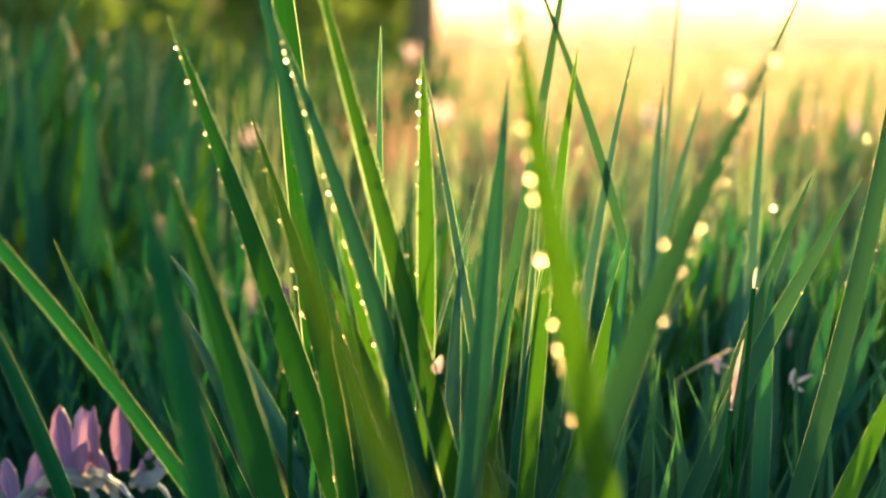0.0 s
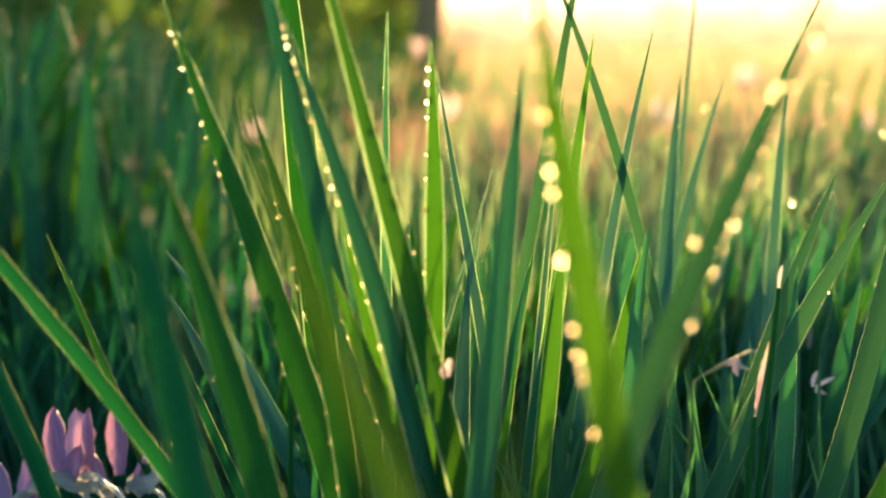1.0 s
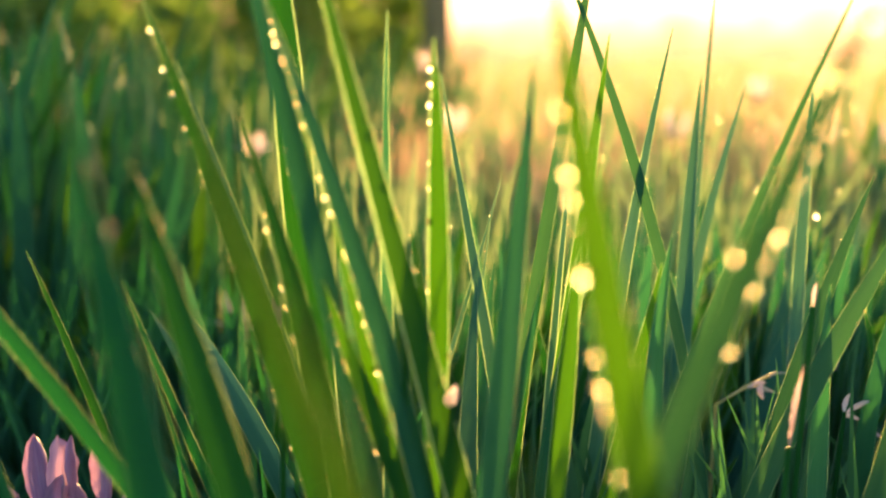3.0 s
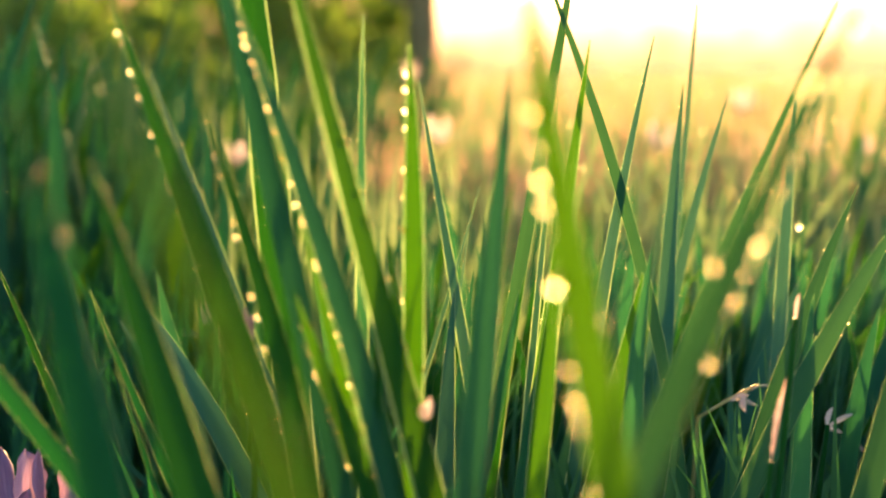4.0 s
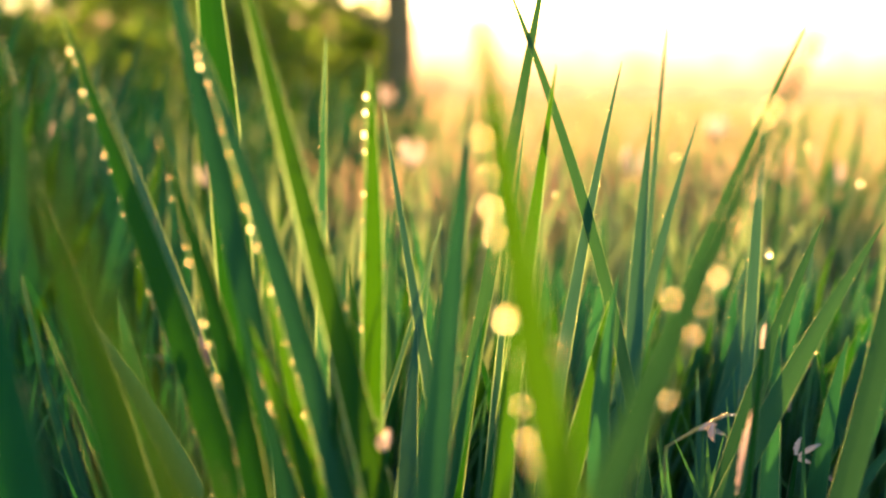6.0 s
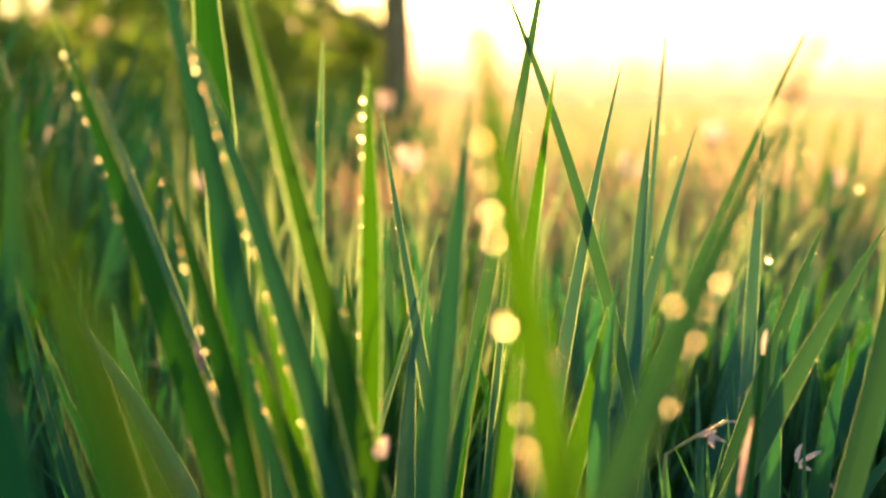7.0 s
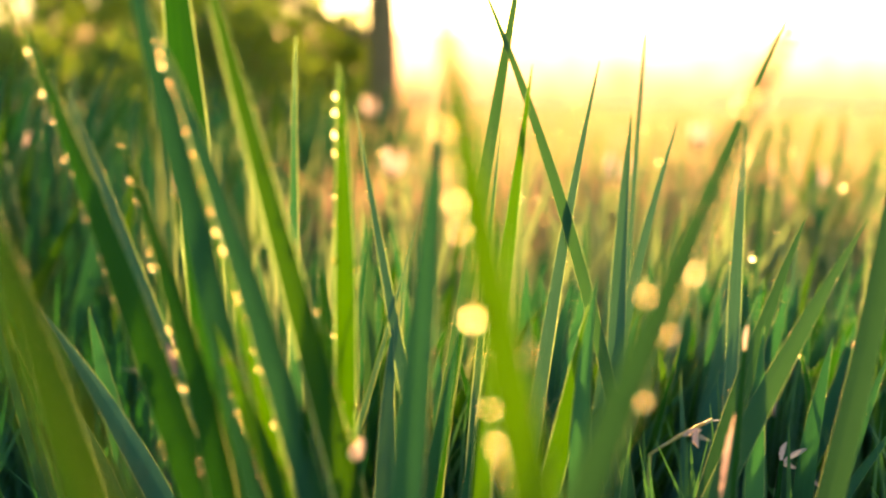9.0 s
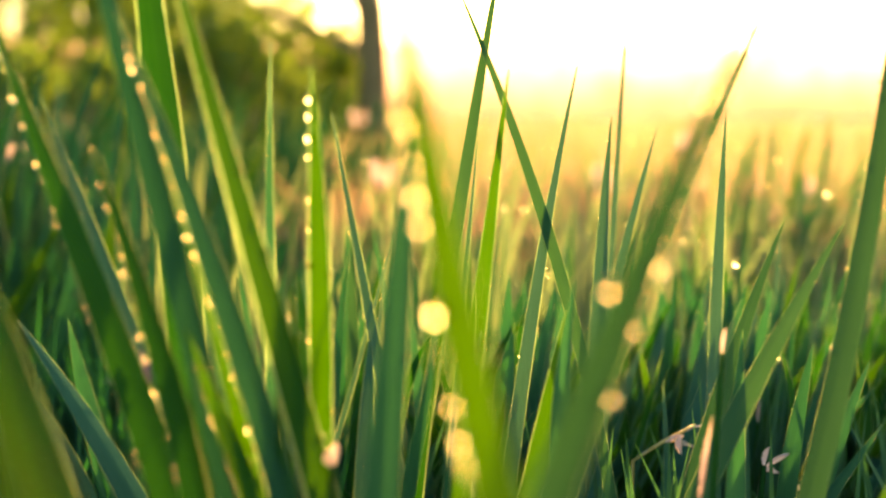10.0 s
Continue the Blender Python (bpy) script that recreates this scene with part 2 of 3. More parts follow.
# ---- builders ----
def mesh_of(name, verts, faces, uvs=None, mats=(), face_mats=None, smooth=True):
    me = bpy.data.meshes.new(name)
    me.from_pydata([tuple(v) for v in verts], [], faces)
    if uvs is not None:
        layer = me.uv_layers.new(name="leaf")
        where = np.zeros(len(me.loops), dtype=np.int64)
        me.loops.foreach_get("vertex_index", where)
        layer.data.foreach_set("uv", np.asarray(uvs, dtype=np.float32)[where].ravel())
    for m in mats:
        me.materials.append(m)
    if face_mats is not None:
        me.polygons.foreach_set("material_index", face_mats)
    me.polygons.foreach_set("use_smooth", [smooth] * len(me.polygons))
    me.update()
    return me


def thing(name, x, y, z, label, category, group="", kind=""):
    ob = new(name)
    ob.location = (x, y, z)
    return tagged(ob, label, category, group, kind)


def part(name, mesh, parent, location=(0, 0, 0), label=""):
    ob = new(name, mesh)
    ob.parent = parent
    ob.location = location
    return tagged(ob, label) if label else ob


def blade_frame(t, tip, sag, turn, twist):
    """The middle, the way across and the way out of a sword leaf at t, from its foot (0) to its tip (1)."""
    bow = 4 * t * (1 - t)
    sway = 0.0008 * math.sin(6.5 * t + 300 * tip[0]) * t
    mid = Vector((tip[0] * t + sag[0] * bow + sway, tip[1] * t + sag[1] * bow, tip[2] * t))
    slope = 4 * (1 - 2 * t)
    along = Vector((tip[0] + sag[0] * slope, tip[1] + sag[1] * slope, tip[2])).normalized()
    a = turn + twist * (t - 0.6)
    level = Vector((math.cos(a), math.sin(a), 0))
    across = (level - along * level.dot(along)).normalized()
    return mid, across, across.cross(along)


def blade_width(t, point=0.38):
    taper = min(1.0, (1 - t) / point)
    return (0.80 + 0.20 * min(1.0, t / 0.35)) * math.sin(taper * math.pi / 2) ** 0.85


def blade_mesh(name, tip, sag, width, turn, twist, rows=22, cols=6, rims=(0.00012, 0.00012), fold=0.10, mats=None, skin=None, point=0.38):
    verts, uvs, faces, kinds = [], [], [], []
    for i in range(rows + 1):
        t = i / rows
        t = 1 - (1 - t) ** 1.25
        mid, across, out = blade_frame(t, tip, sag, turn, twist)
        half = 0.5 * width * blade_width(t, point) + 0.00012
        for j in range(cols + 1):
            u = 2 * j / cols - 1
            ridge = fold * half * (1 - abs(u)) + 0.02 * half * math.cos(u * 9)
            verts.append(mid + across * (u * half) + out * ridge)
            uvs.append((j / cols, t))
    c = cols + 1
    for i in range(rows):
        for j in range(cols):
            faces.append((i * c + j, i * c + j + 1, i * c + c + j + 1, i * c + c + j))
            kinds.append(0)
    # edge strips turned towards the sun give each leaf its bright rim
    for side, margin in ((-1, rims[0]), (1, rims[1])):
        start = len(verts)
        for i in range(rows + 1):
            t = 1 - (1 - i / rows) ** 1.25
            mid, across, out = blade_frame(t, tip, sag, turn, twist)
            half = 0.5 * width * blade_width(t, point) + 0.00012
            rim = margin * (0.35 + 0.65 * blade_width(t, point)) * max(0.22, 0.75 + 1.0 * noise.noise((t * 11, side, width * 900)))
            level = Vector((0.945, -0.326, 0)) * (1 if across.x > 0 else -1)
            along = out.cross(across).normalized()
            curl = (level - along * level.dot(along)).normalized()
            edge = mid + across * (side * half)
            verts += [edge, edge + curl * (side * rim * 0.5) + out * rim * 0.08, edge + curl * (side * rim)]
            uvs += [(0, t), (0.5, t), (1, t)]
        for i in range(rows):
            for k in range(2):
                a = start + i * 3 + k
                faces.append((a, a + 1, a + 4, a + 3))
                kinds.append(1)
    return mesh_of(name, verts, faces, uvs, (skin or iris_blue, iris_rim_light), kinds)


def drop_mesh():
    bm = bmesh.new()
    bmesh.ops.create_icosphere(bm, subdivisions=3, radius=1.0)
    for v in bm.verts:
        v.co.z *= 0.92 if v.co.z > 0 else 1.06
    me = bpy.data.meshes.new("dewdrop")
    bm.to_mesh(me)
    bm.free()
    me.materials.append(dew)
    me.polygons.foreach_set("use_smooth", [True] * len(me.polygons))
    return me


DROP = drop_mesh()


def fine_dew_mesh(r, tip, sag, width, turn, twist, count):
    """Many tiny beads along both edges of a leaf, in one mesh."""
    verts, faces = [], []
    bead = bmesh.new()
    bmesh.ops.create_icosphere(bead, subdivisions=1, radius=1.0)
    shape, tris = [v.co.copy() for v in bead.verts], [[v.index for v in f.verts] for f in bead.faces]
    bead.free()
    for _ in range(count):
        t = r.uniform(0.35, 0.99)
        mid, across, out = blade_frame(t, tip, sag, turn, twist)
        half = 0.5 * width * blade_width(t)
        at = mid + across * (half * r.choice((-1, 1)) * r.uniform(0.97, 1.06)) - out * 0.0002
        size = r.choice((0.00012, 0.00016, 0.0002, 0.0003))
        s = len(verts)
        verts += [at + v * size for v in shape]
        faces += [[s + k for k in f] for f in tris]
    return mesh_of("fine_dew", verts, faces, mats=(dew,))


rng = random.Random(7)


def sword_leaf(plant, base_x, y, tip_x, tip_z, sag, width, turn, dew=(), lean=0.0, skin=None, point=0.38, rim=(0.00009, 0.00009)):
    """One iris leaf that grows from the ground at base_x, y. turn: degrees by which its face is turned from the clump's front.
    dew: rows of drops along an edge: side, from, to, how many, radius."""
    tip = (tip_x - base_x, lean, tip_z + 0.01)
    rim = tuple(max(edge, 0.00009) for edge in rim) if y > 0.34 else rim
    away = math.atan2(0.5 * (base_x + tip_x), y)
    face, twist = radians(turn + rng.uniform(-4, 4)) - away, radians(rng.uniform(-14, 14))
    wide = (width - 0.7 * sum(rim)) / max(0.5, math.cos(face + away))
    out_sag = (sag, rng.uniform(-0.008, 0.008))
    at = (base_x - plant.location.x, y - plant.location.y, -0.01)
    leaf = part("leaf", blade_mesh("leaf", tip, out_sag, wide, face, twist, rims=rim, skin=skin, point=point), plant, at)
    for side, low, high, count, radius in dew:
        for k in range(count):
            t = low + (high - low) * min(1.0, max(0.0, (k + rng.uniform(-0.1, 1.1)) / count)) ** 0.8
            mid, across, out = blade_frame(t, tip, out_sag, face, twist)
            if across.x < 0:
                across = -across
            size = radius * (0.95 if y > 0.3 else 1.2) * rng.choice((0.3, 0.4, 0.5, 0.6, 0.75, 0.9, 1.2))
            half = 0.5 * wide * blade_width(t, point)
            d = part("dewdrop", DROP, leaf, mid + across * side * (half + size * 0.05) - out * size * 0.35)
            d.scale = (size, size, size * rng.uniform(0.95, 1.15))
    fine = part("fine_dew", fine_dew_mesh(rng, tip, out_sag, wide, face, twist, 34), leaf, label="tiny beads of dew along the edges")
    tagged(fine, kind="stuff")
    return leaf


# ---- ground and distance ----
def ground():
    edges = [-1500, -300, -80, -30] + [-12 + k for k in range(25)] + [30, 80, 300, 1500]
    verts = [(x, y, 0.0 if max(abs(x), abs(y)) < 3 else 0.012 * noise.noise((x * 0.4, y * 0.4, 0))) for y in edges for x in edges]
    n = len(edges)
    faces = [(j * n + i, j * n + i + 1, j * n + n + i + 1, j * n + n + i) for j in range(n - 1) for i in range(n - 1)]
    tagged(new("ground", mesh_of("ground", verts, faces, mats=(soil,))), "dark damp meadow soil under the grass", "ground", kind="structure")


def tuft(name, blades, mat, label, seed):
    """Many grass blades in one mesh: rows of x, y, height, width, lean in x and y."""
    r = random.Random(seed)
    verts, uvs, faces = [], [], []
    for x, y, h, w, lx, ly in blades:
        a = r.uniform(-1.1, 1.1)
        ax, ay = math.cos(a) * w * 0.5, math.sin(a) * w * 0.5
        s = len(verts)
        for t, k in ((0, 0.8), (0.4, 1.0), (0.75, 0.62)):
            cx, cy = x + lx * t * t, y + ly * t * t
            verts += [(cx - ax * k, cy - ay * k, h * t - 0.01), (cx + ax * k, cy + ay * k, h * t - 0.01)]
            uvs += [(0, t), (1, t)]
        verts.append((x + lx, y + ly, h * (1 - 0.1 * abs(lx) / h)))
        uvs.append((0.5, 1))
        faces += [(s, s + 1, s + 3, s + 2), (s + 2, s + 3, s + 5, s + 4), (s + 4, s + 5, s + 6)]
    return tagged(new(name, mesh_of(name, verts, faces, uvs, (mat,))), label, "grass", kind="stuff")


def meadow():
    r = random.Random(11)

    def strip(count, near, far, spread, height, width, lean):
        made = []
        for _ in range(count):
            d = near * (far / near) ** r.random()
            a = radians(8) + spread * r.uniform(-1, 1)
            x, y = d * math.sin(a), d * math.cos(a)
            h = height * r.uniform(0.6, 1.05) * (0.92 + 0.45 * noise.noise((x * 2.2, y * 1.1, 7)))
            made.append((x, y, h, width * r.uniform(0.6, 1.2) * (1 + y * 0.10), r.gauss(0.02, lean) * h, r.gauss(0, lean) * h))
        return made

    mid = strip(6800, 1.3, 5.0, 1.2, 0.205, 0.0105, 0.26)
    near = strip(1800, 0.75, 1.5, 1.15, 0.17, 0.0085, 0.24)

    # the side that gets the shade-coloured copy of the grass
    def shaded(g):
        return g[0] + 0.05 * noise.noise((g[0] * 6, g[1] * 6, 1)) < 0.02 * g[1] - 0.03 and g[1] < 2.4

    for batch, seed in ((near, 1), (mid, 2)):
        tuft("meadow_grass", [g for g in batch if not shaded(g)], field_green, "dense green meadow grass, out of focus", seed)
        tuft("meadow_grass", [g for g in batch if shaded(g)], field_shaded, "deep green meadow grass coloured as in shade, out of focus", seed)
    # glare-coloured grass only on the sunward side
    tuft("far_meadow_grass", [g for g in strip(15000, 1.6, 40.0, 1.2, 0.205, 0.0100, 0.28) if g[0] > 0.02 * g[1] - 0.03], glare_grass, "tall golden meadow grass, sun glare put into its colour", 3)
    tuft("far_meadow_grass", strip(10000, 3.0, 25.0, 1.2, 0.19, 0.0100, 0.25), field_green, "far green meadow grass", 4)
    tall = []
    for _ in range(200):
        y = r.uniform(0.68, 2.2)
        x = y * (0.13 + r.uniform(-0.30, 0.52))
        tall.append((x, y, r.uniform(0.17, 0.20) + 0.055 * y, r.uniform(0.004, 0.010), r.gauss(0.015, 0.035), r.gauss(0, 0.03)))
    tuft("tall_grass", tall, field_green, "tall slender grass blades rising from the meadow", 8)
    verts, faces = [], []
    ico = bmesh.new()
    bmesh.ops.create_icosphere(ico, subdivisions=2, radius=1.0)
    shape, tris = [v.co.copy() for v in ico.verts], [[v.index for v in f.verts] for f in ico.faces]
    ico.free()
    for x, y, h, w, lx, ly in [g for g in tall + r.sample(mid, 300) if g[0] > 0.06 * g[1] and r.random() < 0.42]:
        k = r.uniform(0.75, 0.98)
        at, size, s = Vector((x + lx * k * k, y + ly * k * k, h * k)), r.uniform(0.0010, 0.0026), len(verts)
        verts += [at + v * size for v in shape]
        faces += [[s + n for n in f] for f in tris]
    tagged(new("meadow_dew", mesh_of("meadow_dew", verts, faces, mats=(dew,))), "dewdrops clinging to the meadow grass", "dew", kind="stuff")
    around = []
    for _ in range(26000):
        a, d = r.uniform(0, 2 * math.pi), 0.45 + 9 * r.random() ** 1.7
        x, y = d * math.cos(a), d * math.sin(a)
        if y > 0.1 and abs(x) < 1.6 * y + 0.2:
            continue
        around.append((x, y, r.uniform(0.07, 0.17), r.uniform(0.007, 0.014), r.gauss(0, 0.04), r.gauss(0, 0.04)))
    tuft("meadow_grass", around, field_green, "green meadow grass round the clumps", 5)
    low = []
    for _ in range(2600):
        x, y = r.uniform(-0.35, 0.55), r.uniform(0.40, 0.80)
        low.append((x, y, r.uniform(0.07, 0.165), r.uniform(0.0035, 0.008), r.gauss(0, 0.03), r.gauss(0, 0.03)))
    # shade-coloured grass left and middle, haze-coloured grass on the right
    tuft("low_grass", [g for g in low if -0.07 < g[0] < 0.05 or g[0] <= -0.07 and g[1] > 0.60], field_shaded, "short deep green grass between the iris leaves", 6)
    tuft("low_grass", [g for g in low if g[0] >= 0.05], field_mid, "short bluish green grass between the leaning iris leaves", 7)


def distance():
    r = random.Random(5)
    verts, faces = [], []
    n = 320
    for k in range(n + 1):
        a = radians(-70 + 140 * k / n)
        x, y = 70 * math.sin(a), 70 * math.cos(a)
        top = 4.4 + 1.0 * noise.noise((k * 0.05, 0, 3)) + 0.3 * noise.noise((k * 0.43, 2, 3)) + 0.3 * noise.noise((k * 1.7, 5, 3))
        verts += [(x, y, -0.2), (x, y, top)]
    faces = [(2 * k, 2 * k + 2, 2 * k + 3, 2 * k + 1) for k in range(n)]
    # the hedge sheet itself emits the glare along the horizon
    tagged(new("backdrop", mesh_of("backdrop", verts, faces, mats=(hedge_glow,))), "distant hedge, made to glow in place of sun glare", "backdrop", kind="structure")


def stick(name, points, radius, sides=8):
    """A tapered round stem along points; radius: at the foot and at the end."""
    verts, faces, uvs = [], [], []
    for k, p in enumerate(points):
        p = Vector(p)
        along = (Vector(points[min(k + 1, len(points) - 1)]) - Vector(points[max(k - 1, 0)])).normalized()
        one = along.orthogonal().normalized()
        two = along.cross(one)
        rad = radius[0] + (radius[1] - radius[0]) * k / (len(points) - 1)
        for s in range(sides):
            a = 2 * math.pi * s / sides
            verts.append(p + (one * math.cos(a) + two * math.sin(a)) * rad)
            uvs.append((s / sides, k / len(points)))
    for k in range(len(points) - 1):
        for s in range(sides):
            a, b = k * sides + s, k * sides + (s + 1) % sides
            faces.append((a, b, b + sides, a + sides))
    faces.append(tuple(range((len(points) - 1) * sides, len(points) * sides)))
    return verts, faces, uvs


def crown_mesh(name, r, centres, count, size):
    verts, faces, uvs = [], [], []
    for _ in range(count):
        cx, cy, cz, rad = r.choice(centres)
        d = Vector((r.gauss(0, 1), r.gauss(0, 1), r.gauss(0, 1))).normalized() * rad * r.random() ** 0.4
        p = Vector((cx, cy, cz)) + d
        one = Vector((r.gauss(0, 1), r.gauss(0, 1), r.gauss(0, 1))).normalized()
        two = one.orthogonal().normalized()
        s = size * r.uniform(0.6, 1.3)
        k = len(verts)
        verts += [p - one * s, p + two * s * 0.5, p + one * s, p - two * s * 0.5]
        uvs += [(0.5, 0), (1, 0.5), (0.5, 1), (0, 0.5)]
        faces.append((k, k + 1, k + 2, k + 3))
    return mesh_of(name, verts, faces, uvs, (tree_leaf,), smooth=False)


def tree(x, y, height, girth, lean, crown, count, seed, label):
    r = random.Random(seed)
    t = thing("tree", x, y, -0.02, label, "tree", "trees at the meadow's edge")
    pts = [(lean * (k / 6) ** 2 + 0.02 * math.sin(k * 2.1), 0.02 * math.cos(k * 1.7), height * k / 6) for k in range(7)]
    v, f, u = stick("trunk", pts, (girth, girth * 0.5), 10)
    part("trunk", mesh_of("trunk", v, f, u, (bark,)), t)
    for cx, cy, cz, rad in crown:
        h = min(height, max(0.2, cz * 0.6))
        foot = Vector((lean * (h / height) ** 2, 0, h))
        end = Vector((cx, cy, cz))
        v, f, u = stick("limb", [foot, foot.lerp(end, 0.5) + Vector((0, 0, 0.06)), end], (girth * 0.4, girth * 0.12), 6)
        part("limb", mesh_of("limb", v, f, u, (bark,)), t)
    part("crown", crown_mesh("crown", r, crown, count, 0.075), t)
    return t


def shrub(x, y, height, wide, count, seed):
    r = random.Random(seed)
    t = thing("shrub", x, y, -0.02, "dark green leafy shrub at the meadow's edge", "shrub", "shrubs behind the meadow")
    blobs = []
    for k in range(11):
        cx, cy, cz = r.uniform(-wide, wide) * 0.5, r.uniform(-0.4, 0.4), height * r.uniform(0.2, 0.85)
        blobs.append((cx, cy, cz, height * r.uniform(0.18, 0.34)))
        v, f, u = stick("stem", [(cx * 0.3, cy * 0.3, 0), (cx * 0.6, cy * 0.6, cz * 0.6), (cx, cy, cz)], (0.025, 0.008), 5)
        part("stem", mesh_of("stem", v, f, u, (bark,)), t)
    part("crown", crown_mesh("crown", r, blobs, count, 0.055), t)
    return t


ground()
distance()
tree(0.42, 7.2, 3.2, 0.115, 0.1, [(-0.7, 0.2, 1.5, 0.6), (-1.3, 0, 1.1, 0.55), (-0.5, 0, 2.6, 0.9), (-1.6, 0.2, 2.1, 0.7)],
     800, 21, "slim dark-barked tree with a leafy crown at the meadow's edge")
for k, (sx, sy, sh, sw) in enumerate(((-0.3, 8.6, 1.1, 1.0), (-0.35, 7.6, 1.15, 0.8), (0.02, 8.2, 0.92, 0.9), (-0.6, 6.3, 1.15, 0.9), (-1.0, 7.4, 1.5, 1.4), (-1.9, 6.8, 2.0, 1.6), (-2.6, 6.0, 2.0, 1.6), (-3.3, 6.6, 2.3, 1.8),
                                      (-1.1, 4.6, 0.62, 0.9), (-1.9, 4.4, 0.75, 1.0), (-1.8, 11.5, 2.4, 2.2), (-3.6, 12.0, 2.8, 2.4))):
    shrub(sx, sy, sh, sw, 1150, 40 + k)
meadow()


# ---- the iris clumps close to the camera ----
left_clump = thing("iris_plant", -0.04, 0.37, 0, "clump of broad green iris leaves wet with dew", "plant", "iris plants")
middle_clump = thing("iris_plant", 0.03, 0.40, 0, "clump of tall backlit iris leaves beaded with dew", "plant", "iris plants")
sunny_clump = thing("iris_plant", 0.06, 0.40, 0, "iris leaves glowing yellow-green against the sun", "plant", "iris plants")
thin_clump = thing("iris_plant", 0.12, 0.50, 0, "narrow grey-green iris leaves standing close together", "plant", "iris plants")
leaning_clump = thing("iris_plant", 0.15, 0.42, 0, "iris leaves leaning outwards with drops on their edges", "plant", "iris plants")
# leaves of the clump at the flowers' side
sword_leaf(left_clump, 0.0200, 0.3869, -0.0659, 0.3085, 0.0069, 0.0098, 52.4, skin=iris_fresh, dew=((-1,.55,.97,22,.0009),), rim=(0.00026, 0.00016), point=0.58)
sword_leaf(left_clump, -0.028, 0.259, -0.055, 0.283, 0.006, 0.0082, 62, skin=iris_deep, dew=((1,.8,.99,4,.0011),), rim=(0.00006,0.00006))
sword_leaf(left_clump, 0.0159, 0.3223, -0.0580, 0.2649, -0.0005, 0.0082, 62, skin=iris_fresh, dew=((1,.9,.99,4,.001),), rim=(0.00010, 0.00016))
sword_leaf(left_clump, 0.0920, 0.1700, -0.0210, 0.2940, 0.0000, 0.0046, 20, skin=iris_olive, dew=((1,.74,.90,6,.0007),), rim=(0.00003,0.00003), point=0.26)
sword_leaf(left_clump, 0.009, 0.364, -0.181, 0.307, 0.019, 0.0052, 24, skin=iris_deep, dew=((1,.4,.8,7,.0005),), rim=(0.00014,0.00011))
sword_leaf(left_clump, -0.067, 0.367, -0.142, 0.240, 0.004, 0.0056, 50, skin=iris_deep)
sword_leaf(left_clump, -0.068, 0.505, -0.143, 0.208, 0.001, 0.0037, 40, skin=iris_fresh)
sword_leaf(left_clump, -0.098, 0.600, -0.141, 0.197, 0.000, 0.0041, 40)
sword_leaf(left_clump, -0.0034, 0.4636, -0.0834, 0.2083, 0.0179, 0.0079, 58, skin=iris_pale, rim=(0.00022, 0.00014))
sword_leaf(left_clump, -0.049, 0.453, -0.082, 0.194, 0.018, 0.0068, 55, skin=iris_pale)
sword_leaf(left_clump, 0.0288, 0.4330, -0.0634, 0.2870, 0.0007, 0.0066, 50, skin=iris_pale, rim=(0.00012, 0.00026), point=0.58)
sword_leaf(left_clump, -0.0117, 0.3693, -0.0369, 0.2773, 0.0184, 0.0073, 53.0, skin=iris_fresh, dew=((-1,.5,.99,18,.0009),), rim=(0.00026,0.00013))
# the tall leaves in the middle
sword_leaf(middle_clump, 0.0329, 0.3703, -0.0435, 0.3618, 0.0035, 0.0063, 53.6, dew=((1,.75,.93,9,.0009),))
sword_leaf(middle_clump, 0.0396, 0.3678, -0.0277, 0.3087, 0.0130, 0.0069, 52.4, dew=((-1,.50,.98,38,.0010),), rim=(0.00040,0.00013))
sword_leaf(middle_clump, -0.0020, 0.4371, -0.0357, 0.3777, -0.0004, 0.0123, 38, skin=iris_fresh, rim=(0.00050, 0.00040))
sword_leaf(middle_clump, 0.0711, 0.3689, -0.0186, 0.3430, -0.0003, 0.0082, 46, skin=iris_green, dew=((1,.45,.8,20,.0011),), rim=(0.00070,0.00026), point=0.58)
sword_leaf(middle_clump, 0.0105, 0.4423, 0.0090, 0.3056, -0.0015, 0.0049, 20, dew=((1,.5,.9,4,.0007),), rim=(0.00032, 0.00028), point=0.58)
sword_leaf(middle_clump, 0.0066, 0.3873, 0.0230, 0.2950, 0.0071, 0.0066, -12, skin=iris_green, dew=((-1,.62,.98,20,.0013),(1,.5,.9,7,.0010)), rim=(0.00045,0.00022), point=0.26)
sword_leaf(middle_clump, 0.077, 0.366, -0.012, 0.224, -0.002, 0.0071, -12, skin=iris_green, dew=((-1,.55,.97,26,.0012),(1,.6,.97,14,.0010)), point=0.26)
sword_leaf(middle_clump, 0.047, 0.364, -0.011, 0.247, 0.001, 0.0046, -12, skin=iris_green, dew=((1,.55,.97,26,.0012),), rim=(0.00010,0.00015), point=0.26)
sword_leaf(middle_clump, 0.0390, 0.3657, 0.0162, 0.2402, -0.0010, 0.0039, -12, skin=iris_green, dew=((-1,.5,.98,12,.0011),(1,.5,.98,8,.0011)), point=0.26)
sword_leaf(middle_clump, 0.019, 0.433, 0.017, 0.228, 0.009, 0.0091, 50, skin=iris_fresh, dew=((1,.5,.9,6,.0009),))
# the clump in front of the glow
sword_leaf(sunny_clump, 0.0227, 0.3550, 0.0478, 0.2890, 0.0024, 0.0095, 53.0, skin=iris_blue, dew=((1,.55,.85,4,.0009),))
sword_leaf(sunny_clump, 0.1140, 0.2467, 0.0327, 0.3129, -0.0053, 0.0078, -12, skin=iris_glow, dew=((-1,.50,.98,26,.0014),(1,.66,.98,10,.0012)), rim=(0.00006,0.00006), point=0.30)
